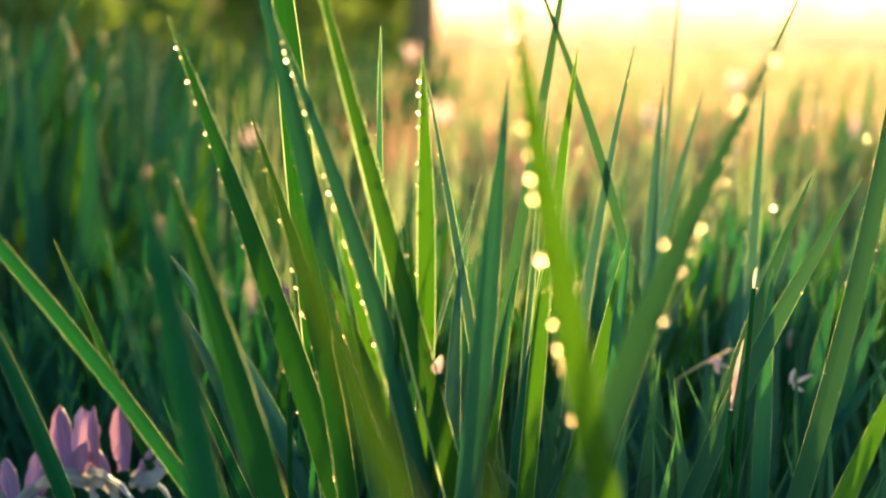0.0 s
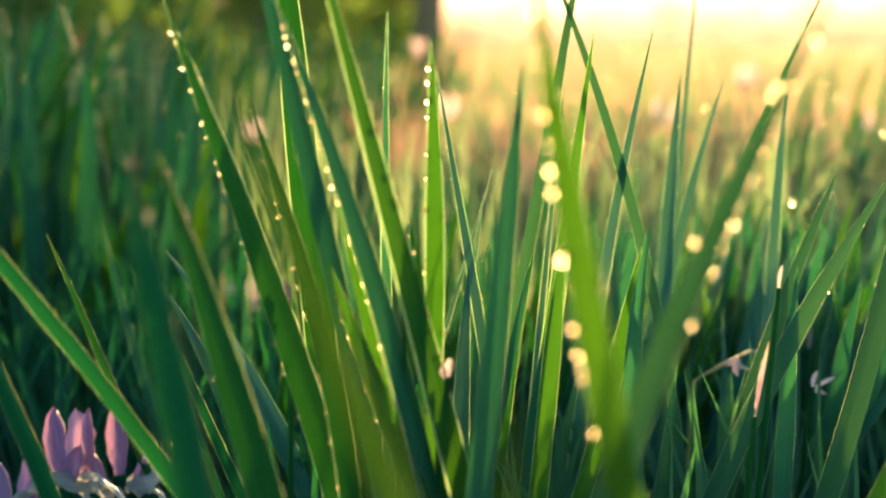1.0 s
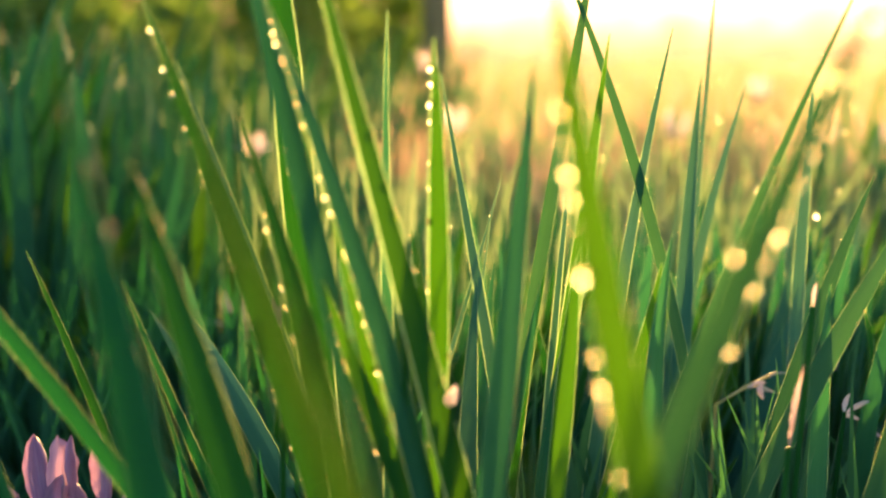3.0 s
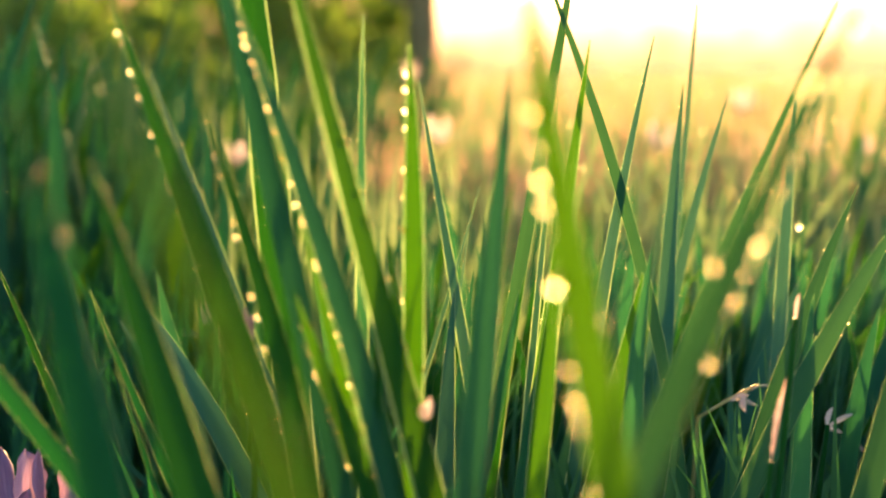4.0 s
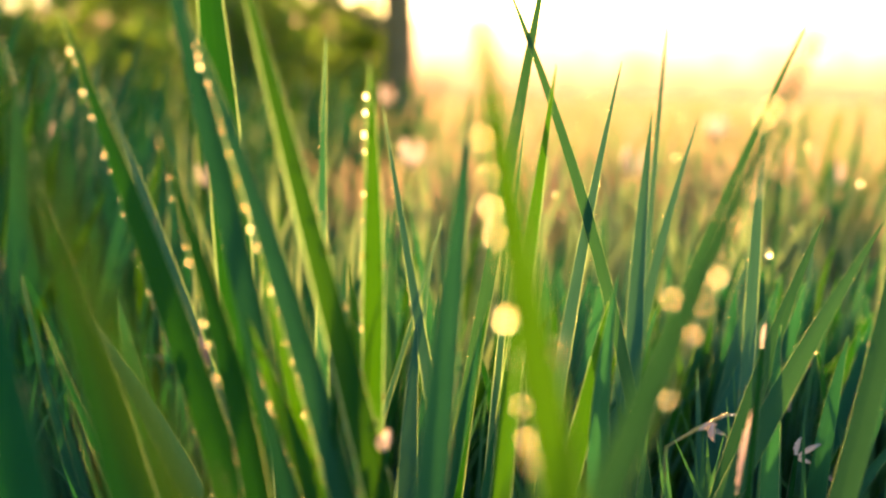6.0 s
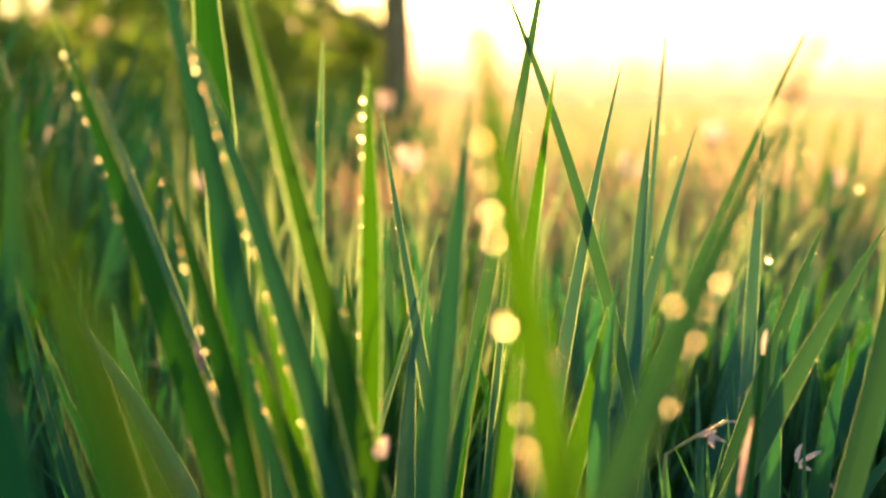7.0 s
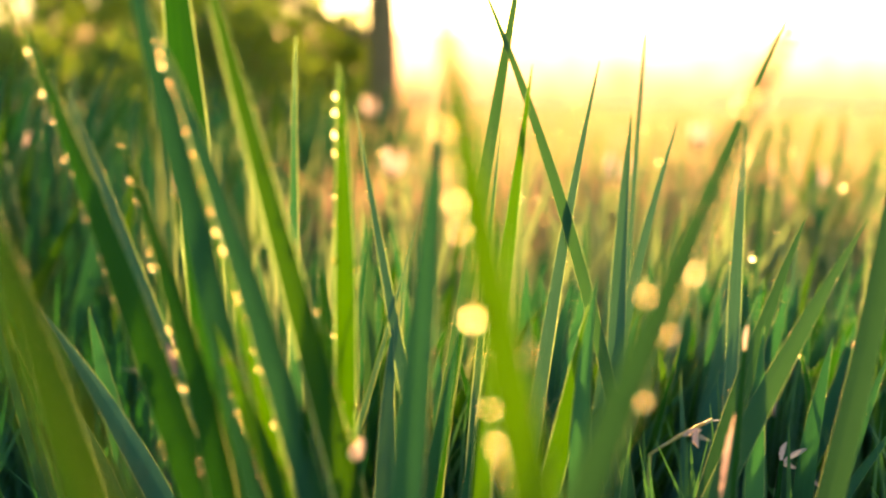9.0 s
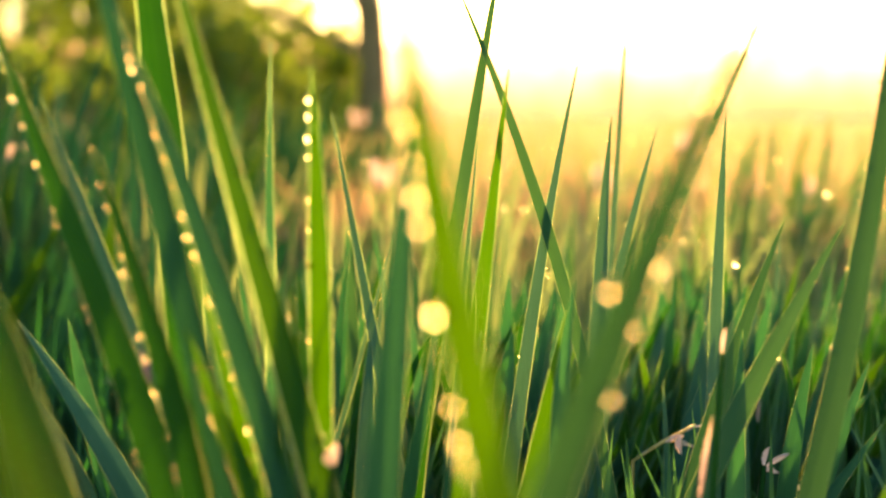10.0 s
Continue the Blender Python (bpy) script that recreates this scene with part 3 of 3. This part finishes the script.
sword_leaf(sunny_clump, 0.0789, 0.4600, 0.0300, 0.2822, -0.0003, 0.0053, 30, skin=iris_pale, rim=(0.00030, 0.00030), point=0.58)
sword_leaf(sunny_clump, 0.055, 0.450, 0.042, 0.205, -0.008, 0.0072, 55, rim=(0.00026, 0.00020), skin=iris_pale)
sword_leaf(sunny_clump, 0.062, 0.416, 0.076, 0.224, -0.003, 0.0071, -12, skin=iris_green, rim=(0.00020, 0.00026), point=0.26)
sword_leaf(sunny_clump, 0.049, 0.446, 0.069, 0.212, -0.005, 0.0061, 30, skin=iris_fresh, rim=(0.00010,0.00023))
sword_leaf(sunny_clump, 0.078, 0.444, 0.081, 0.205, -0.009, 0.0108, 51.5)
sword_leaf(sunny_clump, 0.060, 0.500, 0.056, 0.203, -0.007, 0.0068, 51.5)
sword_leaf(sunny_clump, 0.014, 0.428, 0.063, 0.209, 0.005, 0.0064, 30)
# the thin leaves behind it
sword_leaf(thin_clump, 0.0408, 0.5008, 0.0998, 0.3559, -0.0011, 0.0058, 24, skin=iris_dull, point=0.40)
sword_leaf(thin_clump, 0.1569, 0.4958, 0.0768, 0.3342, 0.0197, 0.0050, 24, skin=iris_dull, point=0.40)
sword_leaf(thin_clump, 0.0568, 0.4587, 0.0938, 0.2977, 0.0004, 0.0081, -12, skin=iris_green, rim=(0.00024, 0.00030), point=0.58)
sword_leaf(thin_clump, 0.0630, 0.4738, 0.0844, 0.2777, -0.0000, 0.0034, 0, skin=iris_pale, point=0.58, rim=(0.00030, 0.00030))
sword_leaf(thin_clump, 0.0913, 0.4920, 0.1274, 0.3003, -0.0064, 0.0064, 5, skin=iris_pale, dew=((-1,.5,.8,6,.0009),), rim=(0.00026, 0.00018), point=0.58)
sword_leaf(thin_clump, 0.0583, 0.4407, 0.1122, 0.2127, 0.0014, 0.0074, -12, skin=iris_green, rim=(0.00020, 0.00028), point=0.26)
sword_leaf(thin_clump, 0.135, 0.420, 0.110, 0.227, -0.013, 0.0076, 35)
sword_leaf(thin_clump, 0.1584, 0.5478, 0.1571, 0.2809, -0.0035, 0.0095, 5, skin=iris_pale, point=0.58, rim=(0.00014, 0.00030))
sword_leaf(thin_clump, 0.1530, 0.5529, 0.1797, 0.2766, -0.0120, 0.0068, -10, skin=iris_pale, point=0.58)
sword_leaf(thin_clump, 0.163, 0.600, 0.180, 0.343, -0.001, 0.0028, 0, skin=iris_pale)
# the leaning leaves on the sunny side
sword_leaf(leaning_clump, 0.0252, 0.2519, 0.1017, 0.3059, -0.0175, 0.0096, 58, skin=iris_dull, dew=((1,.76,.98,18,.0015),(-1,.82,.98,6,.0011)), rim=(0.00006,0.00006), point=0.30)
sword_leaf(leaning_clump, 0.0648, 0.4170, 0.1727, 0.3219, -0.0059, 0.0047, 30, point=0.58, skin=iris_dull)
sword_leaf(leaning_clump, 0.2070, 0.5428, 0.2083, 0.2841, -0.0000, 0.0060, -5, skin=iris_pale, dew=((-1,.4,.8,6,.0007),), rim=(0.00020, 0.00028))
sword_leaf(leaning_clump, 0.1419, 0.4561, 0.2001, 0.2439, -0.0098, 0.0089, -55, dew=((-1,.3,.7,6,.0006),), point=0.58, skin=iris_dull, rim=(0.00009, 0.00011))
sword_leaf(leaning_clump, 0.1150, 0.4282, 0.2082, 0.2447, -0.0117, 0.0080, -40, dew=((-1,.5,.95,6,.0007),(1,.6,.95,4,.0007)), rim=(0.00009, 0.00011), skin=iris_dull)
sword_leaf(leaning_clump, 0.1432, 0.4080, 0.2119, 0.3716, 0.0142, 0.0077, -64, dew=((-1,.5,.85,10,.0009),), rim=(0.00009, 0.00011), point=0.58, skin=iris_dull)
sword_leaf(leaning_clump, 0.181, 0.424, 0.216, 0.245, -0.002, 0.0041, 30, skin=iris_fresh, dew=((1,.4,.8,6,.0006),), rim=(0.00009, 0.00011))
sword_leaf(leaning_clump, 0.183, 0.440, 0.178, 0.204, -0.002, 0.0074, 25, rim=(0.00009, 0.00011))
sword_leaf(leaning_clump, 0.193, 0.544, 0.184, 0.159, 0.001, 0.0034, 20, skin=iris_pale)
sword_leaf(leaning_clump, 0.120, 0.360, 0.203, 0.200, 0.000, 0.0076, -12, skin=iris_green, dew=((-1,.5,.9,6,.0005),))
sword_leaf(leaning_clump, 0.231, 0.500, 0.234, 0.185, -0.009, 0.0081, -50, rim=(0.00009, 0.00011))
sword_leaf(leaning_clump, 0.216, 0.500, 0.260, 0.176, -0.001, 0.0079, -50, rim=(0.00009, 0.00011))
# slender leaves low between the clumps
sword_leaf(leaning_clump, 0.1634, 0.500, 0.2681, 0.1478, -0.004, 0.0060, -40, skin=iris_blue)
sword_leaf(left_clump, -0.0060, 0.440, -0.0892, 0.2085, 0.002, 0.0046, 40, skin=iris_deep, rim=(0.00016, 0.00016), point=0.58)
sword_leaf(left_clump, -0.0194, 0.420, -0.0774, 0.1857, 0.001, 0.0030, 40, skin=iris_deep, point=0.58)
sword_leaf(sunny_clump, 0.0393, 0.175, 0.0199, 0.2436, 0.001, 0.0060, 10, skin=iris_olive, rim=(0.00006, 0.00006), point=0.30)
sword_leaf(sunny_clump, 0.1649, 0.420, 0.0520, 0.1305, 0.002, 0.0042, 10, skin=iris_pale, point=0.50)
sword_leaf(sunny_clump, -0.0183, 0.460, 0.0520, 0.2426, 0.001, 0.0026, 10, skin=iris_pale, rim=(0.00014, 0.00014), point=0.58)
sword_leaf(sunny_clump, 0.0142, 0.462, 0.0494, 0.2246, 0.001, 0.0030, -10, skin=iris_pale, rim=(0.00014, 0.00014), point=0.58)
# the crowd of slender leaves behind the clumps
for k in range(16):
    foot, deep = 0.130 + 0.0110 * k + rng.uniform(-0.006, 0.006), rng.uniform(0.64, 0.80)
    sword_leaf(thin_clump, foot, deep, foot + rng.uniform(-0.012, 0.030), rng.uniform(0.165, 0.228), rng.uniform(-0.006, 0.006), rng.uniform(0.0030, 0.0062),
               rng.uniform(-35, 35), skin=rng.choice((iris_pale, iris_blue, iris_dull)), point=0.50)
for k in range(34):
    foot, deep = 0.100 + 0.0056 * k + rng.uniform(-0.006, 0.006), rng.uniform(0.57, 0.68)
    sword_leaf(leaning_clump, foot, deep, foot + rng.uniform(0.000, 0.055), rng.uniform(0.150, 0.205), rng.uniform(-0.008, 0.004), rng.uniform(0.0085, 0.0140),
               rng.uniform(-40, 25), skin=rng.choice((iris_blue, iris_far, iris_pale)), point=0.45)
for k in range(15):
    foot, deep = -0.035 + 0.0095 * k + rng.uniform(-0.006, 0.006), rng.uniform(0.56, 0.70)
    sword_leaf(middle_clump, foot, deep, foot + rng.uniform(-0.030, 0.020), rng.uniform(0.175, 0.228), rng.uniform(-0.006, 0.006), rng.uniform(0.0050, 0.0095),
               rng.uniform(-30, 45), skin=rng.choice((iris_far, iris_blue, iris_dull)), point=0.45)


# ---- iris clumps farther off ----
# some leaves get the sunlit-coloured skin, the rest the shade-coloured ones
def far_iris(x, y, count, height, seed, broad=(0.012, 0.018), lit_share=0.12, lean=0.06, facing=(0.70, 1.25), skins=None, edge=0.00003):
    r = random.Random(seed)
    plant = thing("iris_plant", x, y, 0, "dense dark green iris clump, out of focus", "plant", "iris plants")
    for _ in range(count):
        h = height * r.uniform(0.65, 1.1)
        tip = (r.gauss(lean, 0.06), r.gauss(0, 0.05), h)
        me = blade_mesh("leaf", tip, (r.gauss(0, 0.015), 0), r.uniform(*broad), r.uniform(*facing), 0.2, rows=9, cols=2, rims=(edge, edge), skin=iris_green if r.random() < lit_share else r.choice(skins or (iris_blue, iris_fresh)))
        part("leaf", me, plant, (r.uniform(-0.09, 0.09), r.uniform(-0.07, 0.07), -0.01))
    return plant


first = far_iris(-0.36, 1.00, 30, 0.33, 3, lit_share=0.18, skins=(iris_far, iris_far, iris_fresh))
second = far_iris(-0.22, 0.85, 24, 0.27, 4, lit_share=0.04, skins=(iris_far,))
for x, y, turn, size in ((-0.50, 1.10, 2, 1.1), (-0.27, 1.15, -1, 1.0), (-0.42, 0.85, 3, 0.95), (-0.62, 1.3, 1, 1.15), (-0.15, 1.35, 0, 1.0),
                         (-0.35, 1.5, 2, 1.1), (-0.6, 1.75, 0, 1.1), (-0.45, 0.80, 1, 1.1), (-0.33, 0.82, -2, 1.1), (-0.58, 0.92, 2, 1.1), (-0.26, 0.98, 0, 1.1), (-0.70, 1.05, -1, 1.1),
                         (-0.40, 1.25, 1, 1.1), (-0.54, 1.45, 3, 1.1), (-0.75, 1.5, 0, 1.1), (0.62, 1.35, 1, 0.9)):
    copy_thing(first if size > 1 else second, pose(x, y, 0, 0, 0, turn * 3 - math.degrees(math.atan2(x, y))))
third = far_iris(0.0, 0.62, 22, 0.18, 9, (0.006, 0.011), 0.25, 0.03, (0.0, 1.0), edge=0.00014)
fourth = far_iris(0.1, 0.60, 20, 0.16, 10, (0.005, 0.010), 0.25, 0.02, (0.0, 1.0), edge=0.00014)
for k, (x, y) in enumerate(((0.06, 0.66), (0.16, 0.64), (0.24, 0.66), (0.28, 0.64), (0.36, 0.66), (0.20, 0.64), (0.32, 0.70), (0.24, 0.74), (0.34, 0.72), (0.42, 0.70), (0.16, 0.72), (0.28, 0.78), (0.38, 0.78))):
    copy_thing((third, fourth)[k % 2], pose(x, y, 0, 0, 0, k * 40 % 24 - 12 - math.degrees(math.atan2(x, y))))
for k, (x, y) in enumerate(((-0.42, 1.75), (-0.22, 1.85), (-0.05, 2.0), (-0.30, 2.15), (0.10, 2.25), (-0.12, 2.45), (-0.48, 2.3))):
    copy_thing(first, pose(x, y, 0, 0, 0, k * 3 - 10 - math.degrees(math.atan2(x, y))))
fifth = far_iris(0.30, 0.70, 9, 0.195, 12, (0.011, 0.017), 0.15, 0.05, (-0.3, 0.5), edge=0.00014)
for k, (x, y) in enumerate(((0.36, 0.72), (0.17, 0.70), (0.40, 0.70), (0.23, 0.70), (0.12, 0.68), (0.03, 0.64), (0.42, 0.66))):
    copy_thing(fifth, pose(x, y, -0.02 - 0.01 * (k % 3), 0, 0, k * 11 % 24 - 12 - math.degrees(math.atan2(x - 0.30, y))))
for x, y in ((-0.14, 0.92), (0.05, 0.75), (0.20, 0.72), (0.33, 0.75), (0.46, 0.80), (-0.30, 0.95), (0.12, 0.95), (0.36, 1.0), (-0.05, 1.0)):
    copy_thing(second, pose(x, y, -0.08 if x > -0.08 else -0.03, 0, 0, x * 30 - math.degrees(math.atan2(x, y))))


# ---- flowers ----
def petal_mesh(name, length, width, cup, curl, mat, roll=0.0, wave=0.0006):
    """An upright petal: narrow foot, broad shoulder, pointed end, cupped, with a rolled and crinkled edge."""
    rows, cols = 16, 10
    verts, uvs, faces = [], [], []
    for i in range(rows + 1):
        t = i / rows
        half = 0.5 * width * (0.14 + 0.86 * math.sin(math.pi * min(1, t ** 1.1) * 0.93 + 0.05) ** 0.9) * (1 if t < 0.93 else 1 - (t - 0.93) * 11)
        for j in range(cols + 1):
            u = 2 * j / cols - 1
            bend = roll * u * abs(u)
            side = math.sin(u * (1.0 + roll)) / (1.0 + 0.4 * roll) * half
            deep = curl * t * t * length + cup * half * (u * u + 0.5 * bend) + 0.10 * half * math.cos(u * 5)
            crinkle = wave * abs(u) * math.sin(t * 23 + u * 4) + wave * 0.5 * math.sin(u * 11 + t * 5)
            verts.append((side + crinkle * 0.6, deep + crinkle, length * t * (1 - 0.03 * u * u) + wave * math.sin(u * 6)))
            uvs.append((j / cols, t))
    for i in range(rows):
        for j in range(cols):
            a = i * (cols + 1) + j
            faces.append((a, a + 1, a + cols + 2, a + cols + 1))
    return mesh_of(name, verts, faces, uvs, (mat,))


STANDARD = petal_mesh("standard", 0.040, 0.0115, 1.0, 0.08, petal_pink, 0.7, 0.0005)
MEADOW_PETAL = petal_mesh("standard", 0.040, 0.0115, 1.0, 0.08, petal_blush, 0.7, 0.0005)
FALL = petal_mesh("fall", 0.027, 0.0085, 0.8, -0.9, petal_pale, 0.4, 0.0009)


def flower(x, y, z, turn, spread, size=1.0, label="pink and lilac iris flower with pale falls", standards=3, falls=3):
    f = thing("iris_flower", x, y, 0, label, "flower", "iris flowers")
    v, fa, u = stick("stem", [(0.004, 0.003, -0.01), (0.002, 0, z * 0.5), (0, 0, z)], (0.0013, 0.0010), 6)
    part("stem", mesh_of("stem", v, fa, u, (iris_green,)), f)
    for k in range(standards):
        p = part("standard", MEADOW_PETAL, f, (0, 0, z - 0.001))
        p.rotation_euler = Euler((radians(-spread), 0, radians(turn + 360 / standards * k)), "XYZ")
        p.rotation_euler = (Euler((0, 0, radians(turn + 360 / standards * k))).to_matrix() @ Euler((radians(-spread), 0, 0)).to_matrix()).to_euler()
        p.scale = (size, size, size)
    for k in range(falls):
        p = part("fall", FALL, f, (0, 0, z - 0.001))
        p.rotation_euler = (Euler((0, 0, radians(turn + 60 + 360 / max(1, falls) * k))).to_matrix() @ Euler((radians(26), 0, 0)).to_matrix()).to_euler()
        p.scale = (size, size, size)
    return f


def bloom(x, y, z, petals, label):
    """An iris flower seen close: each petal has its own offset, lean sideways, turn, width and height."""
    f = thing("iris_flower", x, y, 0, label, "flower", "iris flowers")
    v, fa, u = stick("stem", [(0.004, 0.003, -0.01), (0.002, 0, z * 0.5), (0, 0, z)], (0.0024, 0.0018), 8)
    part("stem", mesh_of("stem", v, fa, u, (iris_green,)), f)
    v, fa, u = stick("sheath", [(0, 0, z - 0.016), (0.0004, 0, z - 0.006), (0, 0, z + 0.004)], (0.0022, 0.0034), 8)
    part("sheath", mesh_of("sheath", v, fa, u, (iris_fresh,)), f, label="green papery sheath under the petals")
    for kind, dx, dz, lean, turn, wide, tall in petals:
        p = part("standard" if kind == "up" else "fall", STANDARD if kind == "up" else FALL, f, (dx, 0.001 * math.sin(turn), z + dz))
        p.rotation_euler = (Euler((0, radians(lean), 0)).to_matrix() @ Euler((0, 0, radians(turn))).to_matrix()).to_euler()
        p.scale = (wide, wide, tall)
    return f


bloom(-0.1408, 0.500, 0.088, (("up", -0.0008, 0, -2, 28, 1.22, 0.98), ("up", 0.0012, 0, 4, -35, 1.2, 0.96), ("up", 0.0135, 0.010, 3, 62, 0.7, 0.74), ("up", 0.003, 0, 18, 150, 0.7, 0.6),
                              ("down", 0.005, 0.003, 64, 35, 1.4, 1.05), ("down", -0.003, 0, -70, -50, 1.2, 0.9), ("down", 0.007, 0.001, 92, 60, 1.4, 1.1), ("down", 0.004, 0, 118, 40, 1.2, 0.8)),
      "rose and lilac iris flower with upright petals and pale falls")
bloom(-0.1164, 0.503, 0.089, (("up", 0.0005, 0, -1, 16, 1.12, 0.92), ("up", -0.006, 0, -24, 35, 0.85, 0.46), ("up", 0.006, 0, 34, 30, 0.5, 0.5), ("up", 0.007, -0.001, 48, -30, 0.55, 0.45),
                              ("down", -0.005, 0.000, -98, 40, 1.2, 0.85), ("down", 0.002, 0, 72, 40, 1.2, 0.9), ("down", 0.000, 0, 100, -40, 1.3, 0.9)),
      "half-open lilac and pink iris flower with drooping grey falls")
bloom(-0.1665, 0.500, 0.070, (("up", -0.001, 0, -5, 25, 1.0, 0.80), ("up", 0.002, 0, 9, -35, 0.95, 0.88), ("up", 0.008, 0, 15, 60, 0.6, 0.80), ("down", 0.003, 0.008, 66, 40, 1.4, 1.0), ("down", 0, 0.004, -60, 50, 1.2, 0.9), ("down", 0.010, 0.006, 84, 30, 1.3, 0.9)),
      "low violet-grey iris flower beside taller blooms")


BUD = petal_mesh("petal", 0.036, 0.0125, 1.0, 0.05, petal_blush, 0.5, 0.0008)

ROLLED = petal_mesh("petal", 0.029, 0.0016, 1.0, 0.02, petal_blush, 0.5, 0.0003)


def petal_wisp(x, y, z, lean, turn, size, mat_mesh, label, slim=0.6):
    """A spent flower on a thin stalk among the leaves: one or two narrow petals at its end."""
    f = thing("spent_iris_flower", x, y, 0, label, "flower", "spent iris flowers")
    v, fa, u = stick("stem", [(-0.006, 0.004, -0.01), (-0.002, 0.002, z * 0.55), (0, 0, z)], (0.0016, 0.0009), 6)
    part("stem", mesh_of("stem", v, fa, u, (iris_green,)), f)
    for k, tilt in enumerate(lean):
        p = part("petal", mat_mesh, f, (0, 0, z - 0.001))
        p.rotation_euler = Euler((0, radians(tilt), radians(turn + 25 * k)))
        p.scale = (size * slim, size, size * (0.75 if k else 1))
    return f


def bent_stalk(x, y, rise, reach, lift):
    """A spent flower stalk that has snapped over: upright below, then slanting away, with a limp violet bloom on it."""
    f = thing("broken_iris_stalk", x, y, 0, "pale snapped iris stalk with a limp violet bloom", "flower", "spent iris flowers")
    v, fa, u = stick("stem", [(-0.004, 0, -0.01), (-0.001, 0, rise * 0.6), (0, 0, rise), (reach * 0.5, 0, rise + lift * 0.55), (reach, 0, rise + lift)], (0.0010, 0.0007), 6)
    part("stem", mesh_of("stem", v, fa, u, (straw,)), f, label="straw-coloured snapped stem")
    for k, tilt in enumerate((75, 118, 215, 20)):
        p = part("petal", (BUD, FALL)[k % 2], f, (reach * (0.5 + 0.12 * k), -0.002, rise + lift * (0.55 + 0.1 * k)))
        p.rotation_euler = Euler((radians(10 * k), radians(tilt), radians(25 * k)))
        p.scale = (0.30, 0.30, 0.26)
    return f


bent_stalk(0.1675, 0.535, 0.1235, 0.029, 0.016)
petal_wisp(0.1400, 0.380, 0.1620, (9, 12), 20, 1.0, ROLLED, "long narrow pink iris petals closing up", 1.0)
petal_wisp(0.2150, 0.500, 0.1311, (60, 114, 35), -10, 0.36, BUD, "small whitish-pink iris petals spread apart", 0.6)
petal_wisp(0.1537, 0.400, 0.2050, (6,), 0, 0.26, BUD, "thin pink iris bud on an upright stalk", 0.5)
petal_wisp(0.249, 0.55, 0.107, (125,), 0, 0.34, BUD, "pale bent iris petal on a short stalk")
petal_wisp(0.0268, 0.366, 0.1835, (10, -16), 10, 0.21, BUD, "pale pink withered iris petal between wet leaves", 1.5)
petal_wisp(0.0245, 0.368, 0.1700, (-2, 12), 30, 0.34, BUD, "whitish-pink withered iris petals between wet leaves", 0.85)
petal_wisp(0.2558, 0.600, 0.1195, (4,), 0, 0.37, BUD, "thin whitish iris bud standing upright", 0.5)
petal_wisp(-0.0276, 0.40, 0.200, (-10, 6), 30, 0.30, STANDARD, "small violet iris bud between the leaves")
petal_wisp(0.0124, 0.365, 0.209, (-10, 8), 10, 0.24, STANDARD, "small pink iris bud between wet leaves")
for x, y, z, s in ((-0.09, 0.80, 0.12, 0.9), (-0.30, 1.3, 0.25, 0.7), (-0.12, 1.2, 0.21, 0.7), (0.147, 3.0, 0.26, 1.6), (0.86, 2.0, 0.16, 1.4),
                   (0.72, 2.0, 0.23, 1.3), (0.42, 1.5, 0.20, 1.2), (0.80, 1.7, 0.17, 1.2), (0.12, 1.6, 0.20, 1.2)):
    flower(x, y, z - 0.03, x * 300, 14, s, "pale pink iris flower out in the meadow")
